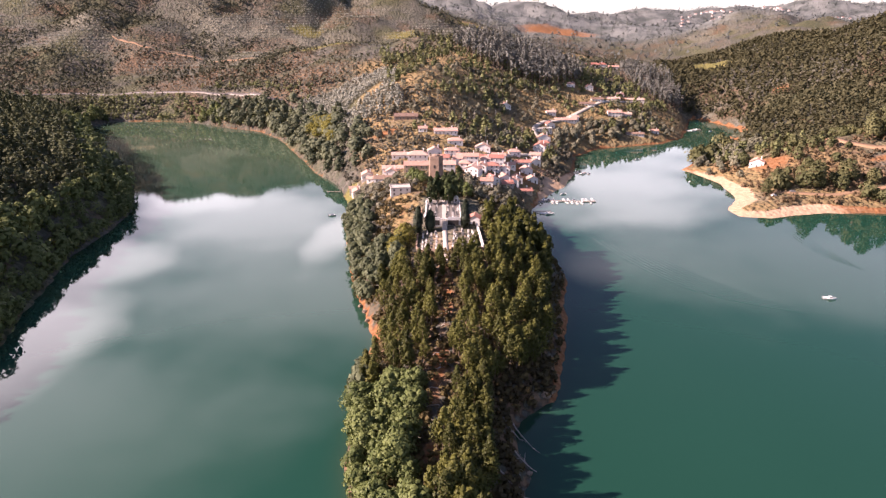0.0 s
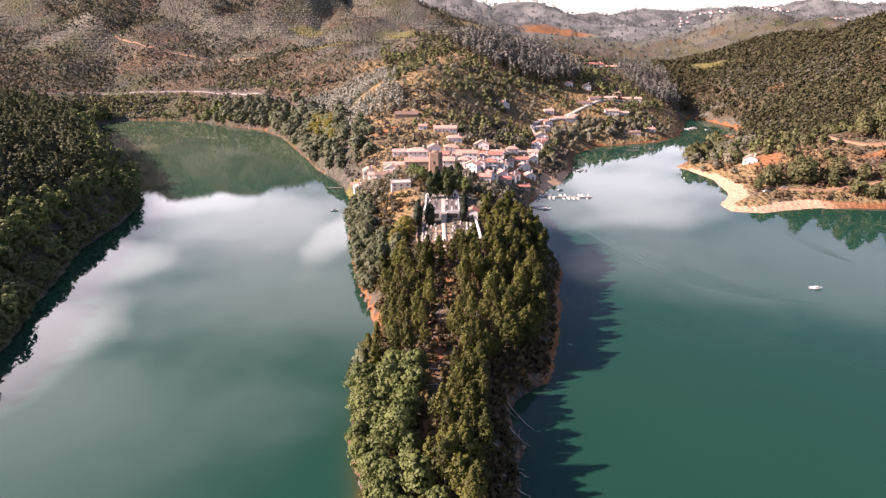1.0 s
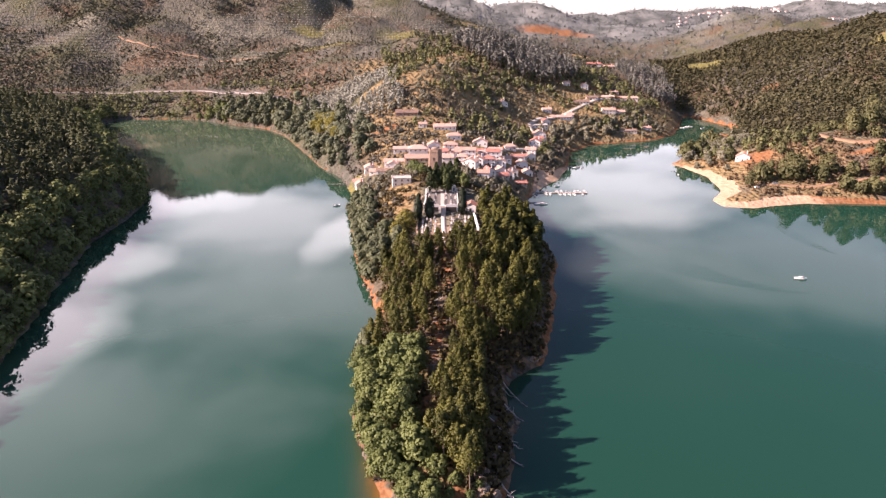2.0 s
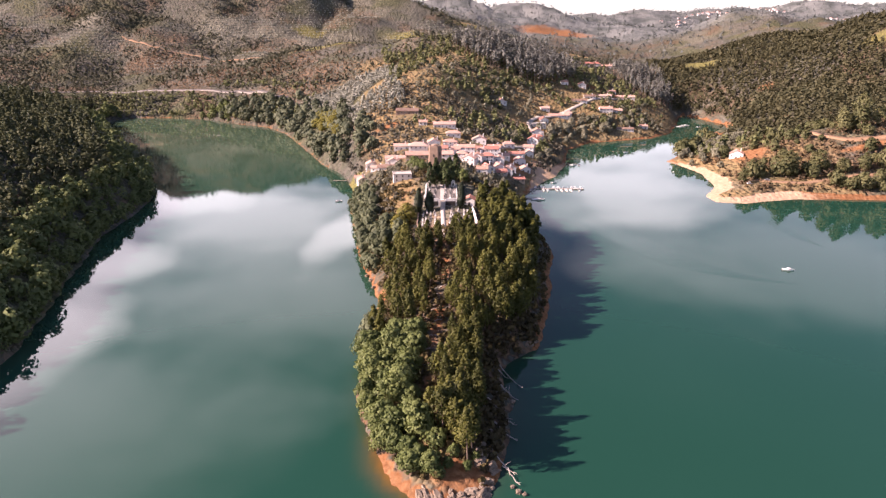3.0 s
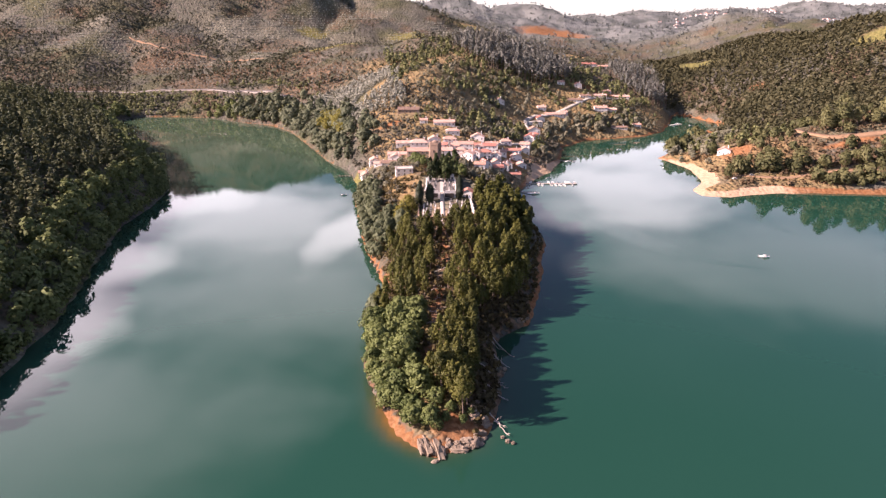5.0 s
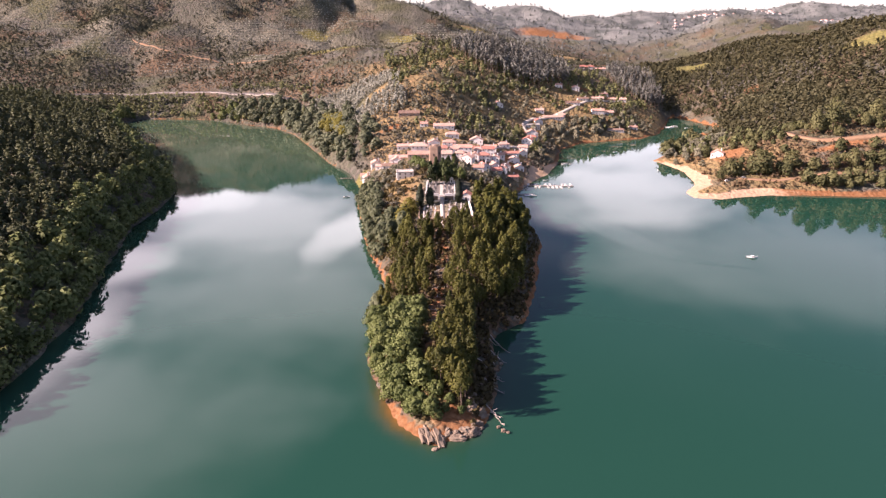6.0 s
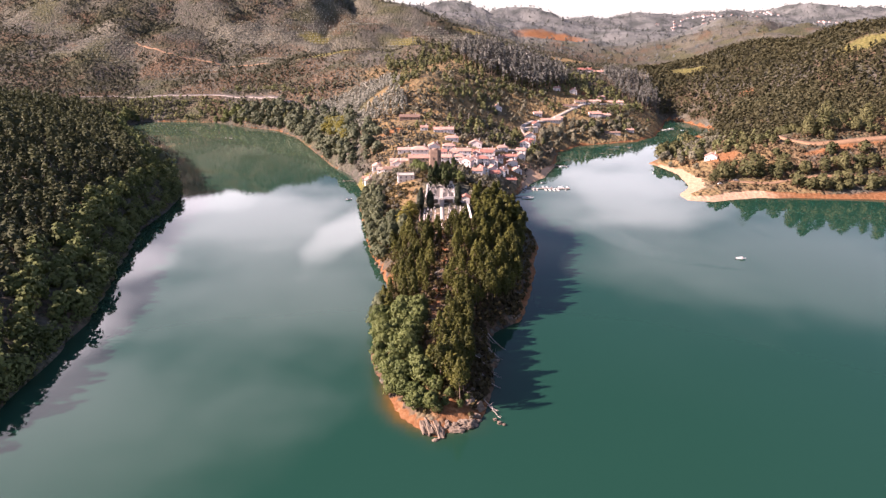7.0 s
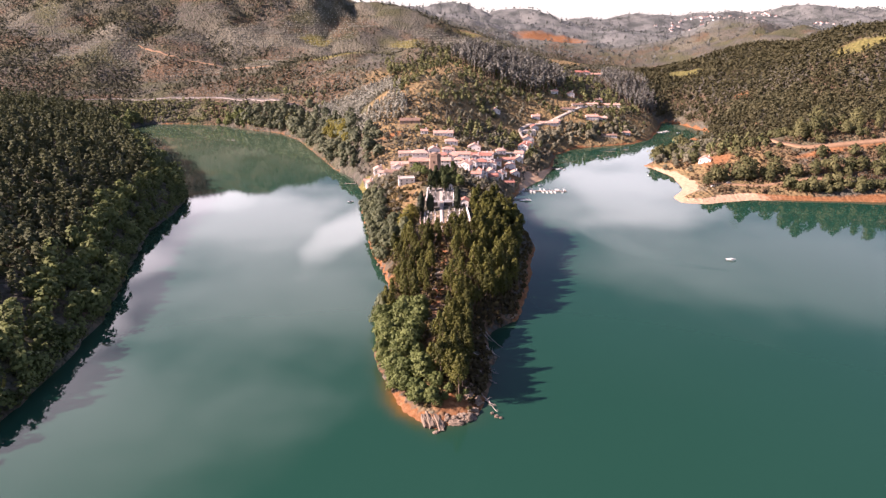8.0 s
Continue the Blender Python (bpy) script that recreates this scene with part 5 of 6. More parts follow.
WHITE_LABEL = "white-plastered village house with a faded terracotta roof"
for k, (x, y, w, d, h, turn) in enumerate(LONG_HOUSES):
    nave = k == 8
    house(x, y, w, d, h, turn, "long", "church" if nave else "house", "low ochre church with a terracotta roof beside the tower" if nave else WHITE_LABEL,
          roof_mat={1: None, 2: RED_TILE, 4: RED_TILE, 7: BROWN_TILE}.get(k), wall_mat=OCHRE if nave else None, category="church" if nave else "house", chimney=not nave)
for k, (x, y, w, d, h, turn) in enumerate(HILL_HOUSES):
    house(x, y, w, d, h, turn, "long", "house", "low white hillside house with a faded tile roof", roof_mat=BROWN_TILE if k in (5, 6, 8) else None)
for k, (x, y, w, d, h, turn) in enumerate(GABLED_HOUSES):
    house(x, y, w, d, h, turn, "end", "house", "white gabled house with a red tile roof" if k in (0, 3) else "white gabled house with a faded tile roof",
          roof_mat=RED_TILE if k in (0, 3) else None)
for k, (x, y, w, d, h, turn) in enumerate(INFILL_HOUSES):
    house(x, y, w, d, h, turn, ("end", "long", "hip")[k % 3], "house", "small white village house with a dark red roof" if k % 7 == 4 else "small white village house with a pale tile roof",
          roof_mat=RED_TILE if k % 7 == 4 else None)
for (x, y, w, d, h, turn), (style, label, mat, wall) in zip(FLAT_HOUSES, (
        ("flat", "white house with a flat roof terrace below the church", None, None), ("flat", "white flat-roofed house beside the climbing road", None, None),
        ("long", "grey-walled house with a dark red roof", RED_TILE, CONCRETE), ("long", "low red-roofed boathouse above the beach", RED_TILE, OCHRE),
        ("hip", "two-storey white house with a hipped tile roof", None, None), ("hip", "white house with a hipped red roof", RED_TILE, None),
        ("end", "small white graveyard chapel with a terracotta roof", RED_TILE, None), ("long", "brown stone house with a weathered tile roof", BROWN_TILE, STONE))):
    house(x, y, w, d, h, turn, style, "chapel" if "chapel" in label else "house", label, roof_mat=mat, wall_mat=wall, chimney="chapel" not in label)
house(233, 888, 30, 10, 4.0, 0, "hip", "house", "wide white villa with a bright red roof on the hill", roof_mat=RED_TILE)


# ---- the church tower ----
def church_tower():
    root = empty("church_tower", -2.6, 311, height_at(-2.6, 311) - 1.2, 8)
    bm = bmesh.new()
    rings = []
    for z, r in ((0, 5.3), (6, 5.05), (13.2, 4.8), (13.2, 5.0), (13.7, 5.0), (13.7, 4.75), (15.0, 4.7), (15.0, 4.1), (13.9, 4.1)):
        rings.append([bm.verts.new((r * math.cos(2 * math.pi * k / 5 - math.pi / 2 + 0.3), r * math.sin(2 * math.pi * k / 5 - math.pi / 2 + 0.3), z)) for k in range(5)])
    for a, b in zip(rings, rings[1:]):
        for k in range(5):
            bm.faces.new((a[k], a[(k + 1) % 5], b[(k + 1) % 5], b[k]))
    bm.faces.new(rings[-1])
    bm.faces.new(rings[0])
    part("tower_wall", bm, STONE, root, "five-sided rubble stone shaft")
    bm = bmesh.new()
    rings = [[bm.verts.new((r * math.cos(a), r * math.sin(a), z)) for a in (2 * math.pi * k / 10 for k in range(10))]
             for z, r in ((13.9, 2.6), (15.1, 2.6), (15.6, 2.3), (16.0, 1.4), (16.2, 0.4))]
    for a, b in zip(rings, rings[1:]):
        for k in range(10):
            bm.faces.new((a[k], a[(k + 1) % 10], b[(k + 1) % 10], b[k]))
    bm.faces.new(rings[-1])
    part("cap", bm, STONE, root, "low domed stone cap")
    for k in range(3):
        a = 2 * math.pi * (k - 0.5) / 5 - math.pi / 2 + 0.3
        r = 4.05
        m = pose(r * math.cos(a), r * math.sin(a), 8.5 + k, 0, 0, math.degrees(a) + 90)
        shared_part("slit", "window", lambda: box(bmesh.new(), 0, 0, -0.9, 0.7, 0.5, 1.8), DARK_DOOR, root, m)
    tagged(root, "five-sided medieval tower of brown rubble stone", "tower")


church_tower()


# ---- graveyard ----
def wall_line(name, points, high, thick, label, mat=None):
    """A masonry wall that follows the ground from point to point."""
    bm = bmesh.new()
    for (ax, ay), (bx, by) in zip(points, points[1:]):
        n = max(1, int(math.hypot(bx - ax, by - ay) / 4))
        for k in range(n):
            x0, y0, x1, y1 = ax + (bx - ax) * k / n, ay + (by - ay) * k / n, ax + (bx - ax) * (k + 1) / n, ay + (by - ay) * (k + 1) / n
            g = min(height_at(x0, y0), height_at(x1, y1))
            top = max(height_at(x0, y0), height_at(x1, y1)) + high
            box(bm, (x0 + x1) / 2, (y0 + y1) / 2, g - 0.4, math.hypot(x1 - x0, y1 - y0) + 0.02, thick, top - g + 0.4, math.atan2(y1 - y0, x1 - x0))
            box(bm, (x0 + x1) / 2, (y0 + y1) / 2, top, math.hypot(x1 - x0, y1 - y0) + 0.05, thick + 0.16, 0.12, math.atan2(y1 - y0, x1 - x0))
    return tagged(part(name, bm, mat or PLASTER), label, "wall", kind="structure")


def graveyard():
    # upper terrace behind a white front with two dark vault fronts
    top = 27.9
    terrace = empty("grave_terrace", 2.2, 229.5, 21.5)
    bm = box(bmesh.new(), 0, 0, 0, 18, 35, top - 21.5)
    part("terrace_body", bm, PLASTER, terrace)
    for x in (-4.6, 5.2):
        part("vault_front", box(bmesh.new(), x, -17.6, 3.1, 5.6, 0.35, 2.6, bevel=0.05), DARK_DOOR, terrace, "dark iron vault shutter")
    for x, w in ((-9, 0.35), (9, 0.35)):
        part("parapet", box(bmesh.new(), x, 0, top - 21.5, w, 35, 0.9), PLASTER, terrace)
    for x, w in ((-5.4, 7.6), (5.9, 6.6)):
        part("parapet", box(bmesh.new(), x, -17.35, top - 21.5, w, 0.35, 0.9), PLASTER, terrace)
    part("gravel", box(bmesh.new(), 0, 0.2, top - 21.5 - 0.03, 17.6, 34, 0.06), ASPHALT, terrace)
    part("paving", box(bmesh.new(), 0.5, -0.2, top - 21.5 + 0.034, 2.2, 33.6, 0.05), CONCRETE, terrace)
    tagged(terrace, "white-walled upper graveyard terrace with vaults", "terrace")
    stairs = empty("stone_stairs", 3.0, 211.8, 21.6)
    n = 22
    for k in range(n):
        ob = part("step", box(bmesh.new(), 0, -6.4 + k * 0.3, 0, 2.6, 0.32, 0.8 + (top - 21.6 - 0.8) * (k + 1) / n), CONCRETE, stairs)
    tagged(stairs, "pale stone stairs up to the terrace", "stairs")
    # the lower court, its walls and middle path
    wall_line("graveyard_wall", [(19.4, 213), (20.4, 198), (21.2, 184)], 2.0, 0.5, "white rendered graveyard wall")
    wall_line("graveyard_wall", [(-9.6, 240), (-10.2, 214), (-10.8, 190), (-9, 184)], 0.9, 0.5, "low stone graveyard wall", STONE)
    wall_line("graveyard_wall", [(-9, 184), (1.2, 181)], 0.8, 0.5, "low stone graveyard wall", STONE)
    wall_line("graveyard_wall", [(7.0, 181), (21.2, 184)], 0.8, 0.5, "low stone graveyard wall", STONE)
    ribbon("graveyard_path", [(3.0, 208), (3.2, 195), (3.6, 180), (4.0, 170)], 2.4, CONCRETE, "worn paved path through the graveyard", category="path")
    tomb = empty("tombstone", 0, 0, -300)
    part("slab", box(bmesh.new(), 0, 0, -0.4, 0.9, 1.9, 0.75, bevel=0.05), MARBLE, tomb)
    bm = box(bmesh.new(), 0, 0.95, 0.3, 0.8, 0.14, 0.8, bevel=0.03)
    box(bm, 0, 0.95, 1.08, 0.12, 0.10, 0.55)
    box(bm, 0, 0.95, 1.36, 0.40, 0.10, 0.11)
    part("headstone", bm, MARBLE, tomb)
    tagged(tomb, "pale marble grave slab with a cross", "tombstone")
    dark = empty("tombstone", 0, 0, -300)
    part("slab", box(bmesh.new(), 0, 0, -0.4, 1.05, 2.1, 0.85, bevel=0.05), GREY_STONE, dark)
    part("headstone", box(bmesh.new(), 0, 0.98, 0.4, 0.95, 0.18, 1.25, bevel=0.06), GREY_STONE, dark)
    tagged(dark, "dark granite grave slab with a headstone", "tombstone")
    vault = empty("grave_house", 0, 0, -300)
    part("body", box(bmesh.new(), 0, 0, -0.5, 2.2, 2.6, 3.1, bevel=0.04), PLASTER, vault)
    bm = bmesh.new()
    v = [bm.verts.new(p) for p in ((-1.3, -1.5, 2.6), (1.3, -1.5, 2.6), (1.3, 1.5, 2.6), (-1.3, 1.5, 2.6), (0, -1.5, 3.5), (0, 1.5, 3.5))]
    for f in ((0, 1, 4), (2, 3, 5), (0, 4, 5, 3), (1, 2, 5, 4), (0, 3, 2, 1)):
        bm.faces.new([v[k] for k in f])
    part("roof", bm, MARBLE, vault)
    part("door", box(bmesh.new(), 0, -1.32, -0.1, 0.9, 0.1, 1.9), DARK_DOOR, vault)
    tagged(vault, "small white family grave house with a gabled roof", "grave house")
    r2 = np.random.default_rng(9)
    for bx in (-7.0, -4.4, -1.8, 4.4, 7.0, 9.4):          # upper terrace
        for by in np.arange(216, 244, 3.4):
            pick = vault if r2.random() < 0.05 else (tomb, dark, tomb)[int(r2.integers(0, 3))]
            bx, by = bx + r2.normal() * 0.25, by + r2.normal() * 0.3
            tagged(copy_thing(pick, pose(bx, by + r2.normal() * 0.15, top + (0.5 if pick is vault else 0.0), 0, 0, r2.normal() * 2)), group="graves on the terrace")
    for bx in (-8.2, -5.9, -3.6, -1.3, 7.0, 9.4, 11.8, 14.2, 16.6):      # lower court
        for by in np.arange(186, 205, 2.9):
            if bx > 14 and by > 206 or r2.random() < 0.30:
                continue
            pick = (tomb, dark, tomb, tomb)[int(r2.integers(0, 4))]
            bx, by = bx + r2.normal() * 0.3, by + r2.normal() * 0.5
            tagged(copy_thing(pick, pose(bx, by + r2.normal() * 0.15, height_at(bx, by) + 0.12, 0, 0, r2.normal() * 2)), group="graves in the lower court")
    discard([tomb, dark, vault])


graveyard()


# ---- boats and jetties ----
def hull_mesh(length, beam, depth):
    bm = bmesh.new()
    rings = []
    for t in (0, 0.12, 0.4, 0.7, 0.9, 1.0):
        x = (t - 0.5) * length
        half = beam / 2 * (1.0 if t < 0.45 else max(0.03, 1 - ((t - 0.45) / 0.55) ** 2))
        top = depth * (0.62 + 0.25 * t * t)
        rings.append([bm.verts.new(p) for p in ((x, -half, top), (x, -half * 0.86, 0.05), (x, 0, -depth * 0.3 * (1 - 0.6 * t)), (x, half * 0.86, 0.05), (x, half, top),
                                                (x, half * 0.82, top - 0.02), (x, 0, top - (0.05 if t > 0.55 else depth * 0.45)), (x, -half * 0.82, top - 0.02))])
    for a, b in zip(rings, rings[1:]):
        for k in range(8):
            bm.faces.new((a[k], a[(k + 1) % 8], b[(k + 1) % 8], b[k]))
    bm.faces.new(rings[0])
    bm.faces.new(rings[-1])
    return bm


def boat(length, beam, cabin, label, canopy=NAVY):
    root = empty("motorboat", 0, 0, -300)
    part("hull", hull_mesh(length, beam, 0.9), GELCOAT, root)
    if cabin:
        bm = bmesh.new()
        made = bmesh.ops.create_cube(bm, size=1.0, matrix=Matrix.Translation((0.08 * length, 0, 0.85)) @ Matrix.Diagonal((length * 0.36, beam * 0.68, 0.95, 1)))
        for v in made["verts"]:
            if v.co.z > 0.9:
                v.co.x = (v.co.x - 0.03 * length) * 0.74
                v.co.y *= 0.82
        bmesh.ops.bevel(bm, geom=bm.edges[:], offset=0.08, segments=2, affect="EDGES")
        part("cabin", bm, GELCOAT, root)
        bm = box(bmesh.new(), 0.235 * length, 0, 0.72, 0.08, beam * 0.56, 0.4)
        for s in (-1, 1):
            box(bm, 0.05 * length, s * beam * 0.315, 0.75, length * 0.25, 0.07, 0.34)
        part("windscreen", bm, GLASS, root, "dark tinted glass")
    else:
        part("canopy", box(bmesh.new(), -0.05 * length, 0, 0.72, length * 0.45, beam * 0.78, 0.2, bevel=0.08), canopy, root)
    bm = box(bmesh.new(), -length / 2 - 0.15, 0, 0.3, 0.4, 0.42, 0.75, bevel=0.08)
    box(bm, -length / 2 - 0.15, 0, -0.4, 0.16, 0.14, 0.75)
    part("outboard_engine", bm, GREY_BOAT, root)
    bm = bmesh.new()
    for s in (-1, 1):
        tube(bm, [(length * 0.1, s * beam * 0.42, 0.95), (length * 0.34, s * beam * 0.27, 1.1), (length * 0.49, 0, 1.15)], [0.025] * 3, 4)
    part("bow_rail", bm, METAL, root)
    return tagged(root, label, "boat")


def jetty(x, y, length, wide, turn, label):
    root = empty("jetty", x, y, 0, turn)
    n = int(length / 1.2)
    for k in range(n):
        shared_part(("plank", wide), "plank", lambda: box(bmesh.new(), 0, 0, 0, 1.12, wide, 0.1), PLANK, root, pose(-length / 2 + (k + 0.5) * 1.2, 0, 0.42))
    for k in range(max(2, int(length / 6))):
        shared_part(("float", wide), "float", lambda: box(bmesh.new(), 0, 0, -0.25, 2.2, wide * 0.9, 0.66, bevel=0.06), GREY_BOAT, root,
                    pose(-length / 2 + 1.3 + k * (length - 2.6) / max(1, int(length / 6) - 1), 0, 0))
    for k in range(max(2, int(length / 9))):
        shared_part("pile", "pile", lambda: tube(bmesh.new(), [(0, 0, -6), (0, 0, 1.6)], [0.11, 0.11]), METAL, root,
                    pose(-length / 2 + 0.8 + k * (length - 1.6) / max(1, int(length / 9) - 1), wide / 2 + 0.12, 0))
    return tagged(root, label, "jetty")


jetty(88, 344, 50, 2.2, -2, "long floating pontoon of grey planks with moored boats")
jetty(70, 316.5, 13, 1.8, 0, "short floating jetty beside a moored cruiser")
jetty(119, 434, 14, 1.8, 4, "short floating jetty below the village")
jetty(-81, 371, 11, 1.4, 0, "narrow wooden jetty on the west shore")
jetty(300, 656, 18, 2.4, 0, "floating jetty in the inlet")
small = boat(4.6, 1.9, False, "small white open motorboat with a dark canopy")
runabout = boat(5.8, 2.2, True, "white cabin motorboat moored at the pontoon")
cruiser = boat(9.5, 3.1, True, "large white cabin cruiser at its jetty")
r3 = np.random.default_rng(3)
for k in range(24):
    side = 1 if k % 2 else -1
    x = 70.5 + k * 1.75 + r3.normal() * 0.35
    if k in (1, 4, 9, 10, 17, 20):
        continue
    b = (small, runabout, small, runabout, runabout)[k % 5]
    tagged(copy_thing(b, pose(x, 344 - 0.035 * (x - 88) + side * (3.8 if b is runabout else 3.3), -0.02, 0, 0, 90 * side + r3.normal() * 6)), group="boats at the pontoon")
copy_thing(cruiser, pose(73, 313, 0, 0, 0, -4))
tagged(copy_thing(runabout, pose(121, 430, 0, 0, 0, 5)), label="white cabin motorboat below the village")
tagged(copy_thing(small, pose(127, 431, 0, 0, 0, 60)), label="small white open motorboat below the village")
tagged(copy_thing(small, pose(93, 364, 0, 0, 0, 12)), label="small white motorboat anchored off the pontoon")
tagged(copy_thing(small, pose(-72, 309, 0, 0, 0, 8)), label="small open boat moored on the west shore")
tagged(copy_thing(small, pose(185, 489, 0, 0, 0, 3)), label="small white boat anchored in the inlet")
tagged(copy_thing(cruiser, pose(297, 651.5, 0, 0, 0, 3)), label="white houseboat moored in the inlet")
tagged(copy_thing(cruiser, pose(306, 660.5, 0, 0, 0, 3)), label="white houseboat moored in the inlet")
tagged(copy_thing(small, pose(318, 649, 0, 0, 0, 20)), label="small white boat moored in the inlet")
tagged(copy_thing(runabout, pose(184.5, 174.5, 0, 0, 0, -12)), label="white cabin motorboat alone on open water")
discard([small, runabout, cruiser])
buoy = empty("buoy", 203, 404, 0)
bm = bmesh.new()
bmesh.ops.create_icosphere(bm, subdivisions=2, radius=0.75, matrix=Matrix.Diagonal((1, 1, 0.8, 1)))
part("float_body", bm, GELCOAT, buoy)
part("mooring_ring", tube(bmesh.new(), [(0, 0, 0.5), (0, 0, 0.95)], [0.09, 0.05]), METAL, buoy)
tagged(buoy, "white mooring buoy off the spit", "buoy")


# ---- parked cars ----
def car(x, y, z, turn, paint, label):
    """A parked car: a shaped body, a cabin with dark glass, four wheels with rims, lamps."""
    root = empty("car", x, y, z, turn)
    bm = bmesh.new()
    made = bmesh.ops.create_cube(bm, size=1.0, matrix=Matrix.Translation((0, 0, 0.62)) @ Matrix.Diagonal((4.2, 1.72, 0.62, 1)))
    for v in made["verts"]:
        if v.co.z > 0.6:
            v.co.x *= 0.95
            v.co.y *= 0.93
    bmesh.ops.bevel(bm, geom=bm.edges[:], offset=0.12, segments=2, affect="EDGES")
    part("body", bm, paint, root)
    bm = bmesh.new()
    made = bmesh.ops.create_cube(bm, size=1.0, matrix=Matrix.Translation((-0.25, 0, 1.2)) @ Matrix.Diagonal((2.5, 1.55, 0.58, 1)))
    for v in made["verts"]:
        if v.co.z > 1.2:
            v.co.x = -0.3 + (v.co.x + 0.25) * 0.7
            v.co.y *= 0.82
    bmesh.ops.bevel(bm, geom=bm.edges[:], offset=0.08, segments=2, affect="EDGES")
    cabin = part("cabin", bm, paint, root)
    bm = bmesh.new()
    for side in (-1, 1):
        box(bm, -0.27, side * 0.71, 1.02, 1.75, 0.07, 0.32)
    box(bm, 0.82, 0, 1.0, 0.16, 1.25, 0.34)
    box(bm, -1.34, 0, 1.0, 0.16, 1.2, 0.34)
    part("side_glass", bm, GLASS, cabin, "dark car glass")
    for ax in (-1.3, 1.3):
        for side in (-1, 1):
            wheel = part("wheel", tube(bmesh.new(), [(ax, side * 0.70, 0.32), (ax, side * 0.88, 0.32)], [0.32, 0.32], 14), DARK_DOOR, root)
            part("rim", tube(bmesh.new(), [(ax, side * 0.86, 0.32), (ax, side * 0.895, 0.32)], [0.2, 0.19], 10), METAL, wheel)
    for side in (-1, 1):
        part("headlight", box(bmesh.new(), 2.06, side * 0.6, 0.62, 0.1, 0.32, 0.16, bevel=0.03), GLASS, root)
    tagged(root, label, "car")


CAR_SPOT = (239.5, 341.0)
car(*CAR_SPOT, height_at(*CAR_SPOT) + 0.05, 12, GELCOAT, "small white car parked on the sandy track by the beach")
car(255.0, 345.5, height_at(255.0, 345.5) + 0.05, -8, GREY_BOAT, "small grey car parked under the trees by the beach")


# ---- rocks and driftwood at the point ----
def rock(x, y, z, sx, sy, sz, seed, turn, label, name="rock"):
    """A broken, bedded boulder."""
    bm = bmesh.new()
    bmesh.ops.create_icosphere(bm, subdivisions=3, radius=1.0)
    for v in bm.verts:
        p = v.co * 1.3 + Vector((seed * 7.1, seed * 3.3, seed))
        cell = noise.cell(p * 1.6)
        v.co *= 0.86 + 0.30 * noise.noise(p) + 0.16 * cell
        v.co.z = round(v.co.z * 3.5) / 3.5 * 0.5 + v.co.z * 0.5
        v.co.x, v.co.y, v.co.z = v.co.x * sx, v.co.y * sy, v.co.z * sz
    ob = part(name, bm, ROCK)
    ob.matrix_basis = pose(x, y, z, 0, 0, turn)
    return tagged(ob, label, "rock")


r4 = np.random.default_rng(21)


def outcrop(x, y, z, turn):
    """A tilted outcrop of long bedded layers, split by dark cracks."""
    root = empty("rock_outcrop", x, y, z, turn)
    for k in range(8):
        bm = bmesh.new()
        long, high = r4.uniform(3.0, 6.5), r4.uniform(0.8, 1.5) * (1.2 - 0.10 * abs(k - 2))
        made = bmesh.ops.create_cube(bm, size=1.0, matrix=Matrix.Diagonal((r4.uniform(1.5, 2.3), long * r4.uniform(0.6, 1.0), high, 1)))
        bmesh.ops.subdivide_edges(bm, edges=bm.edges[:], cuts=4, use_grid_fill=True)
        for v in bm.verts:
            p = v.co * 0.55 + Vector((k * 5.3, 2.1, 0.7))
            v.co += Vector((noise.noise(p) * 0.28, noise.noise(p + Vector((9, 0, 0))) * 0.9, noise.noise(p * 1.4 + Vector((0, 7, 0))) * 0.5))
            v.co.z *= 1.0 - 0.35 * abs(v.co.y / long)
        layer = part("rock_layer", bm, ROCK, root)
        layer.matrix_basis = pose(-2.4 + k * 0.8, r4.normal() * 0.8 - 0.25 * abs(k - 2), high * 0.2, 12, 10 + r4.normal() * 4, r4.normal() * 6)
    root.scale = (0.95, 1.55, 1.5)
    tagged(root, "pale bedded rock outcrop at the water's edge", "rock")


outcrop(-1.0, 5.2, 0.5, 18)
rock(1.2, -1.6, 0.1, 1.5, 0.9, 0.6, 3, 30, "low pale rock rising from the water")
for k in range(26):
    t = k / 25
    x = 5 + 13 * t + r4.normal() * 1.2
    y = 3.0 + 4 * t * t + abs(r4.normal()) * 2.0 + 6 * t ** 3
    s = r4.uniform(0.7, 2.0)
    tagged(rock(x, y, max(height_at(x, y), 0) - 0.05 * s, s * r4.uniform(0.8, 1.7), s * r4.uniform(0.6, 1.0), s * r4.uniform(0.5, 0.9), 5 + k, r4.uniform(0, 180),
                "broken pale boulder on the rocky tip"), group="boulders at the tip")
for k in range(14):
    x, y = 15 + r4.normal() * 2.0, 16 + r4.uniform(0, 16)
    s = r4.uniform(0.6, 1.8)
    tagged(rock(x, y, height_at(x, y) + 0.2 * s, s, s * 1.2, s * 1.1, 50 + k, r4.uniform(0, 180), "pale rock jutting from orange soil"), group="rocks on the slope")
for x, y, s in ((37.5, 90, 2.0), (40, 93, 1.6), (-33, 160, 1.6), (-31, 151, 1.3), (-36, 166, 1.2), (27, 52, 1.1), (24, 8, 1.0), (22.5, 10, 0.8), (25.5, 7, 0.8)):
    tagged(rock(x, y, max(height_at(x, y), 0) + 0.3, s, s * 0.8, s * 0.8, x, 20, "pale shore rock at the waterline"), group="rocks along the shore")


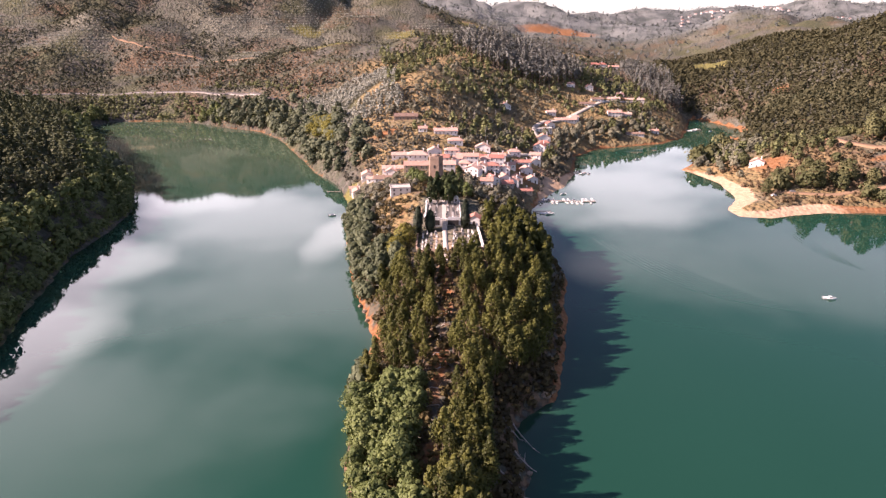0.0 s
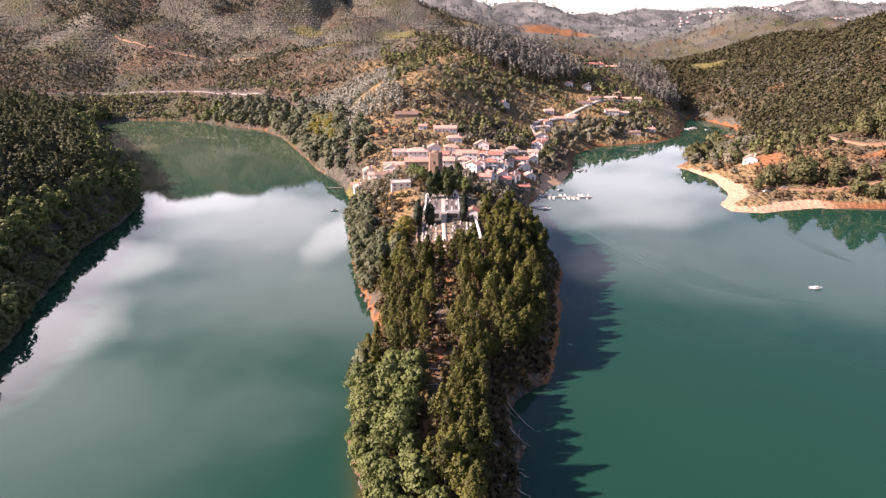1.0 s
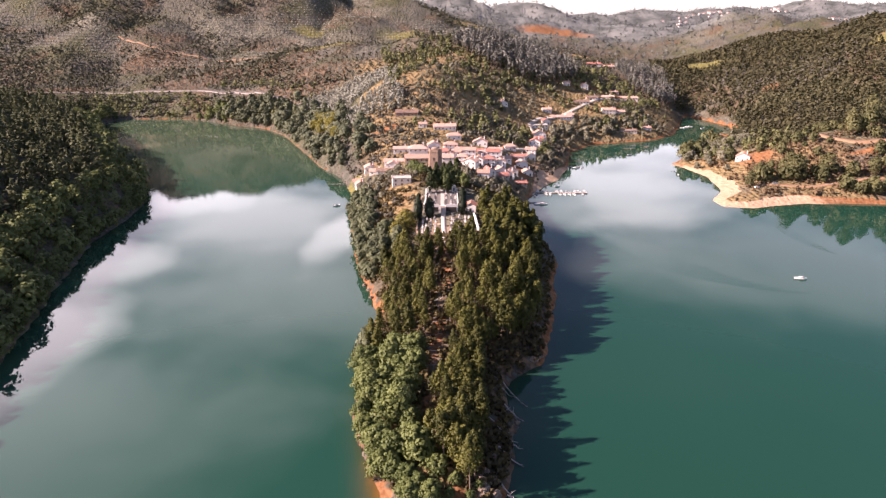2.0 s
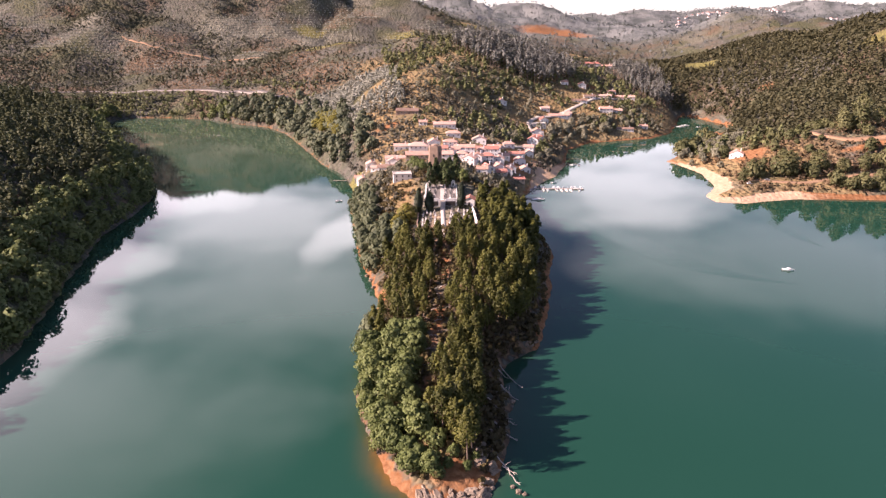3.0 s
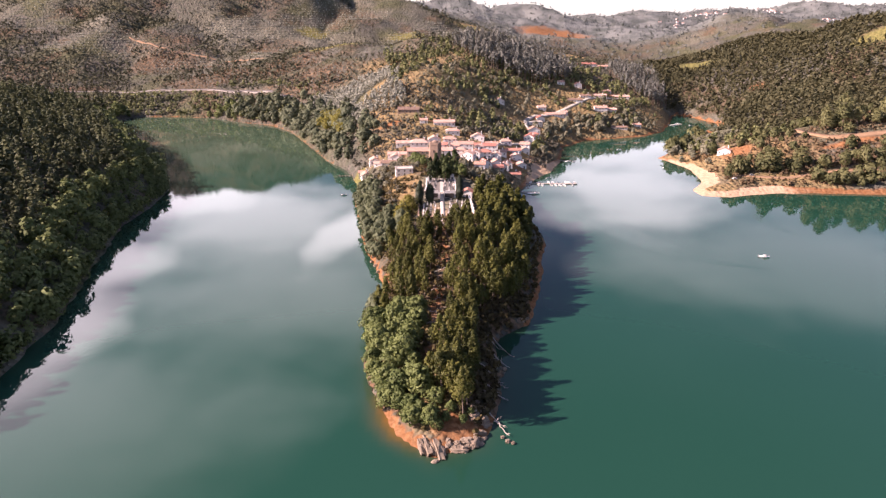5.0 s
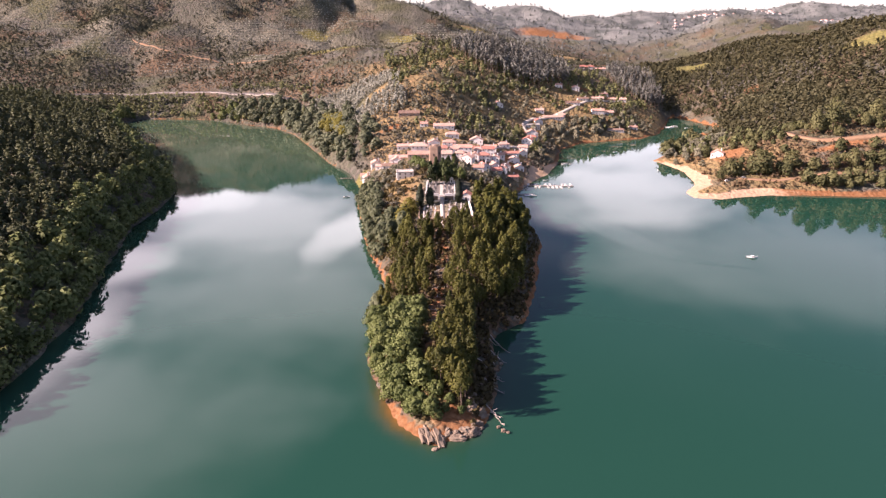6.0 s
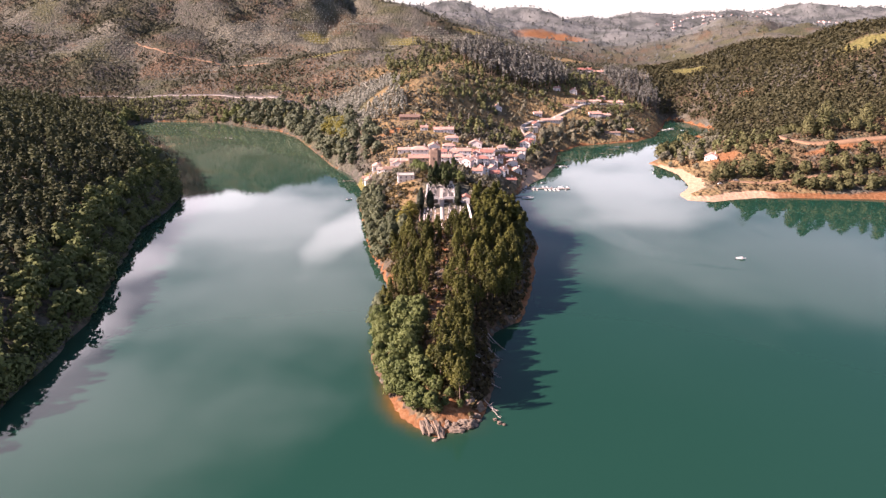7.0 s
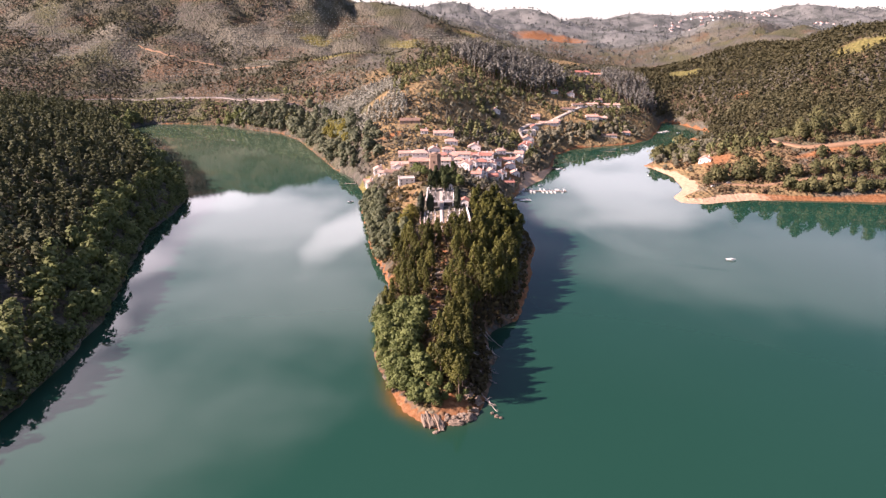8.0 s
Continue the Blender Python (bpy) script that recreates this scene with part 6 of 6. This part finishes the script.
def log(x0, y0, x1, y1, thick, seed):
    g = np.random.default_rng(seed)
    n = 6
    pts = []
    for k in range(n):
        t = k / (n - 1)
        x, y = x0 + (x1 - x0) * t + g.normal() * 0.25, y0 + (y1 - y0) * t + g.normal() * 0.25
        pts.append((x, y, max(height_at(x, y), 0.05) + 0.35 + (0.5 * (k % 2))))
    bm = tube(bmesh.new(), pts, [thick * (1 - 0.7 * k / (n - 1)) for k in range(n)])
    for k in (2, 3, 4):
        p = Vector(pts[k])
        q = p + Vector((g.normal() * 1.4, g.normal() * 1.4, abs(g.normal()) * 0.8 + 0.3))
        tube(bm, [tuple(p), tuple((p + q) / 2 + Vector((0, 0, 0.2))), tuple(q)], [thick * 0.4, thick * 0.25, 0.04], 4)
    tagged(part("driftwood_log", bm, DEADWOOD), "bleached fallen tree trunk on the bank", "log", group="fallen trunks on the east bank")


for k, (x0, y0, x1, y1, th) in enumerate(((22, 62, 29, 52, 0.24), (20, 76, 27, 66, 0.22), (17, 48, 26, 41, 0.26), (19, 36, 26.5, 30, 0.3), (20.5, 19, 24.5, 10, 0.22),
                                          (20, 57, 24, 49, 0.22), (22, 42, 27, 38, 0.2), (19, 22, 24, 14, 0.22), (24, 75, 31, 60, 0.2))):
    log(x0, y0, x1, y1, th, 30 + k)
for k in range(9):
    y = 62 + k * 9.5
    x = float(np.interp(y, [p[1] for p in RIDGE_PATH], [p[0] for p in RIDGE_PATH]))
    log(x - 2.4, y, x + 2.2, y + r4.normal() * 1.5, 0.16, 60 + k)


# ---- wakes on the water ----
def wake(name, line, crests, gap, label):
    """Low curved ripple crests, one behind the other."""
    pts = np.array(line, float)
    u = np.linspace(0, 1, 41)
    k = np.linspace(0, 1, len(pts))
    x, y = np.interp(u, k, pts[:, 0]), np.interp(u, k, pts[:, 1])
    for q in range(12):
        x[1:-1], y[1:-1] = (x[:-2] + 2 * x[1:-1] + x[2:]) / 4, (y[:-2] + 2 * y[1:-1] + y[2:]) / 4
    tx, ty = np.gradient(x), np.gradient(y)
    n = np.hypot(tx, ty)
    nx, ny = -ty / n, tx / n
    verts, faces = [], []
    for c in range(crests):
        lo, hi = 0.03 * c, 1 - 0.05 * c
        for j in range(41):
            t = lo + (hi - lo) * u[j]
            px, py = np.interp(t, u, x), np.interp(t, u, y)
            qx, qy = np.interp(t, u, nx), np.interp(t, u, ny)
            fade = math.sin(math.pi * u[j]) ** 0.7 * (1 - 0.07 * c)
            off = c * gap * (0.6 + 0.5 * (1 - t))
            for w, z in ((-0.9, -0.03), (-0.3, 0.10), (0.3, 0.10), (0.9, -0.03)):
                verts.append((px + qx * (off + w * gap * 0.42), py + qy * (off + w * gap * 0.42), 0.012 + z * fade * 0.30 * (0.55 + 0.45 * math.sin(j * 1.7 + c * 2.3)) if z > 0 else -0.03))
        base = c * 41 * 4
        for j in range(40):
            for m in range(3):
                a = base + j * 4 + m
                faces.append((a, a + 1, a + 5, a + 4))
    ob = mesh_object(name, verts, faces, WATER, smooth=True)
    tagged(ob, label, "wake", kind="stuff")


wake("boat_wake", [(92, 262), (100, 232), (112, 203), (124, 183), (140, 171), (159, 161), (180, 156)], 9, 2.6, "fine curved ripples of a boat's wake")
wake("boat_wake", [(217, 288), (214, 262), (213, 246), (216, 226), (224, 210)], 5, 2.2, "short ripples of a wake near the beach")


# ---- the village on the far ridge, and poles ----
def far_village():
    temps = []
    for w, d, h, mat in ((9, 7, 4, RED_TILE), (12, 8, 5, TILE), (8, 7, 3.5, TILE)):
        t = house(0, 0, w, d, h, 0, "hip", "house", "distant white house in a hilltop village", roof_mat=mat, chimney=False, windows=False, z=-300)
        for k in range(3):
            shared_part(("far_window", w), "window", lambda: box(bmesh.new(), 0, 0, -1, 1.6, 0.3, 1.8), GLASS, t, pose((k - 1) * w * 0.3, -d / 2 - 0.05, h * 0.55))
        temps.append(t)
    g = np.random.default_rng(12)
    for cx, cy, sx, sy, n in ((930, 2470, 40, 30, 9), (1060, 2570, 60, 40, 18), (1190, 2600, 60, 40, 22), (1330, 2700, 70, 50, 20), (1560, 2570, 30, 30, 7)):
        for k in range(n):
            x, y = cx + g.normal() * sx, cy + g.normal() * sy
            tagged(copy_thing(temps[k % 3], pose(x, y, height_at(x, y) + 0.3, 0, 0, g.uniform(-25, 25))), group="far hilltop village")
    discard(temps)


far_village()


def pole(x, y):
    z = height_at(x, y)
    root = empty("utility_pole", x, y, z)
    part("post", tube(bmesh.new(), [(0, 0, -0.6), (0, 0, 8.5)], [0.16, 0.1], 8), CONCRETE, root)
    part("crossarm", box(bmesh.new(), 0, 0, 7.9, 1.8, 0.12, 0.14), CONCRETE, root)
    tagged(root, "grey concrete utility pole in the fields", "pole", group="utility poles")


for x, y in ((38, 432), (58, 452), (30, 470), (76, 492), (52, 505)):
    pole(x, y)


def road_parapet():
    """Low pale guard wall on the lake side of the hillside road."""
    ob, pts, side, mid = HILL_LINE
    bm = bmesh.new()
    for k in range(0, len(pts) - 1):
        if k % 23 in (20, 21, 22):
            continue
        p = (pts[k] + pts[k + 1]) / 2 - side[k] * 2.9
        q = pts[k + 1] - pts[k]
        box(bm, p[0], p[1], mid[k] - 0.6, float(np.hypot(*q)) + 0.03, 0.3, 0.95, math.atan2(q[1], q[0]))
    tagged(part("road_parapet", bm, CONCRETE), "low pale guard wall along the hillside road", "guard wall", kind="structure")


road_parapet()
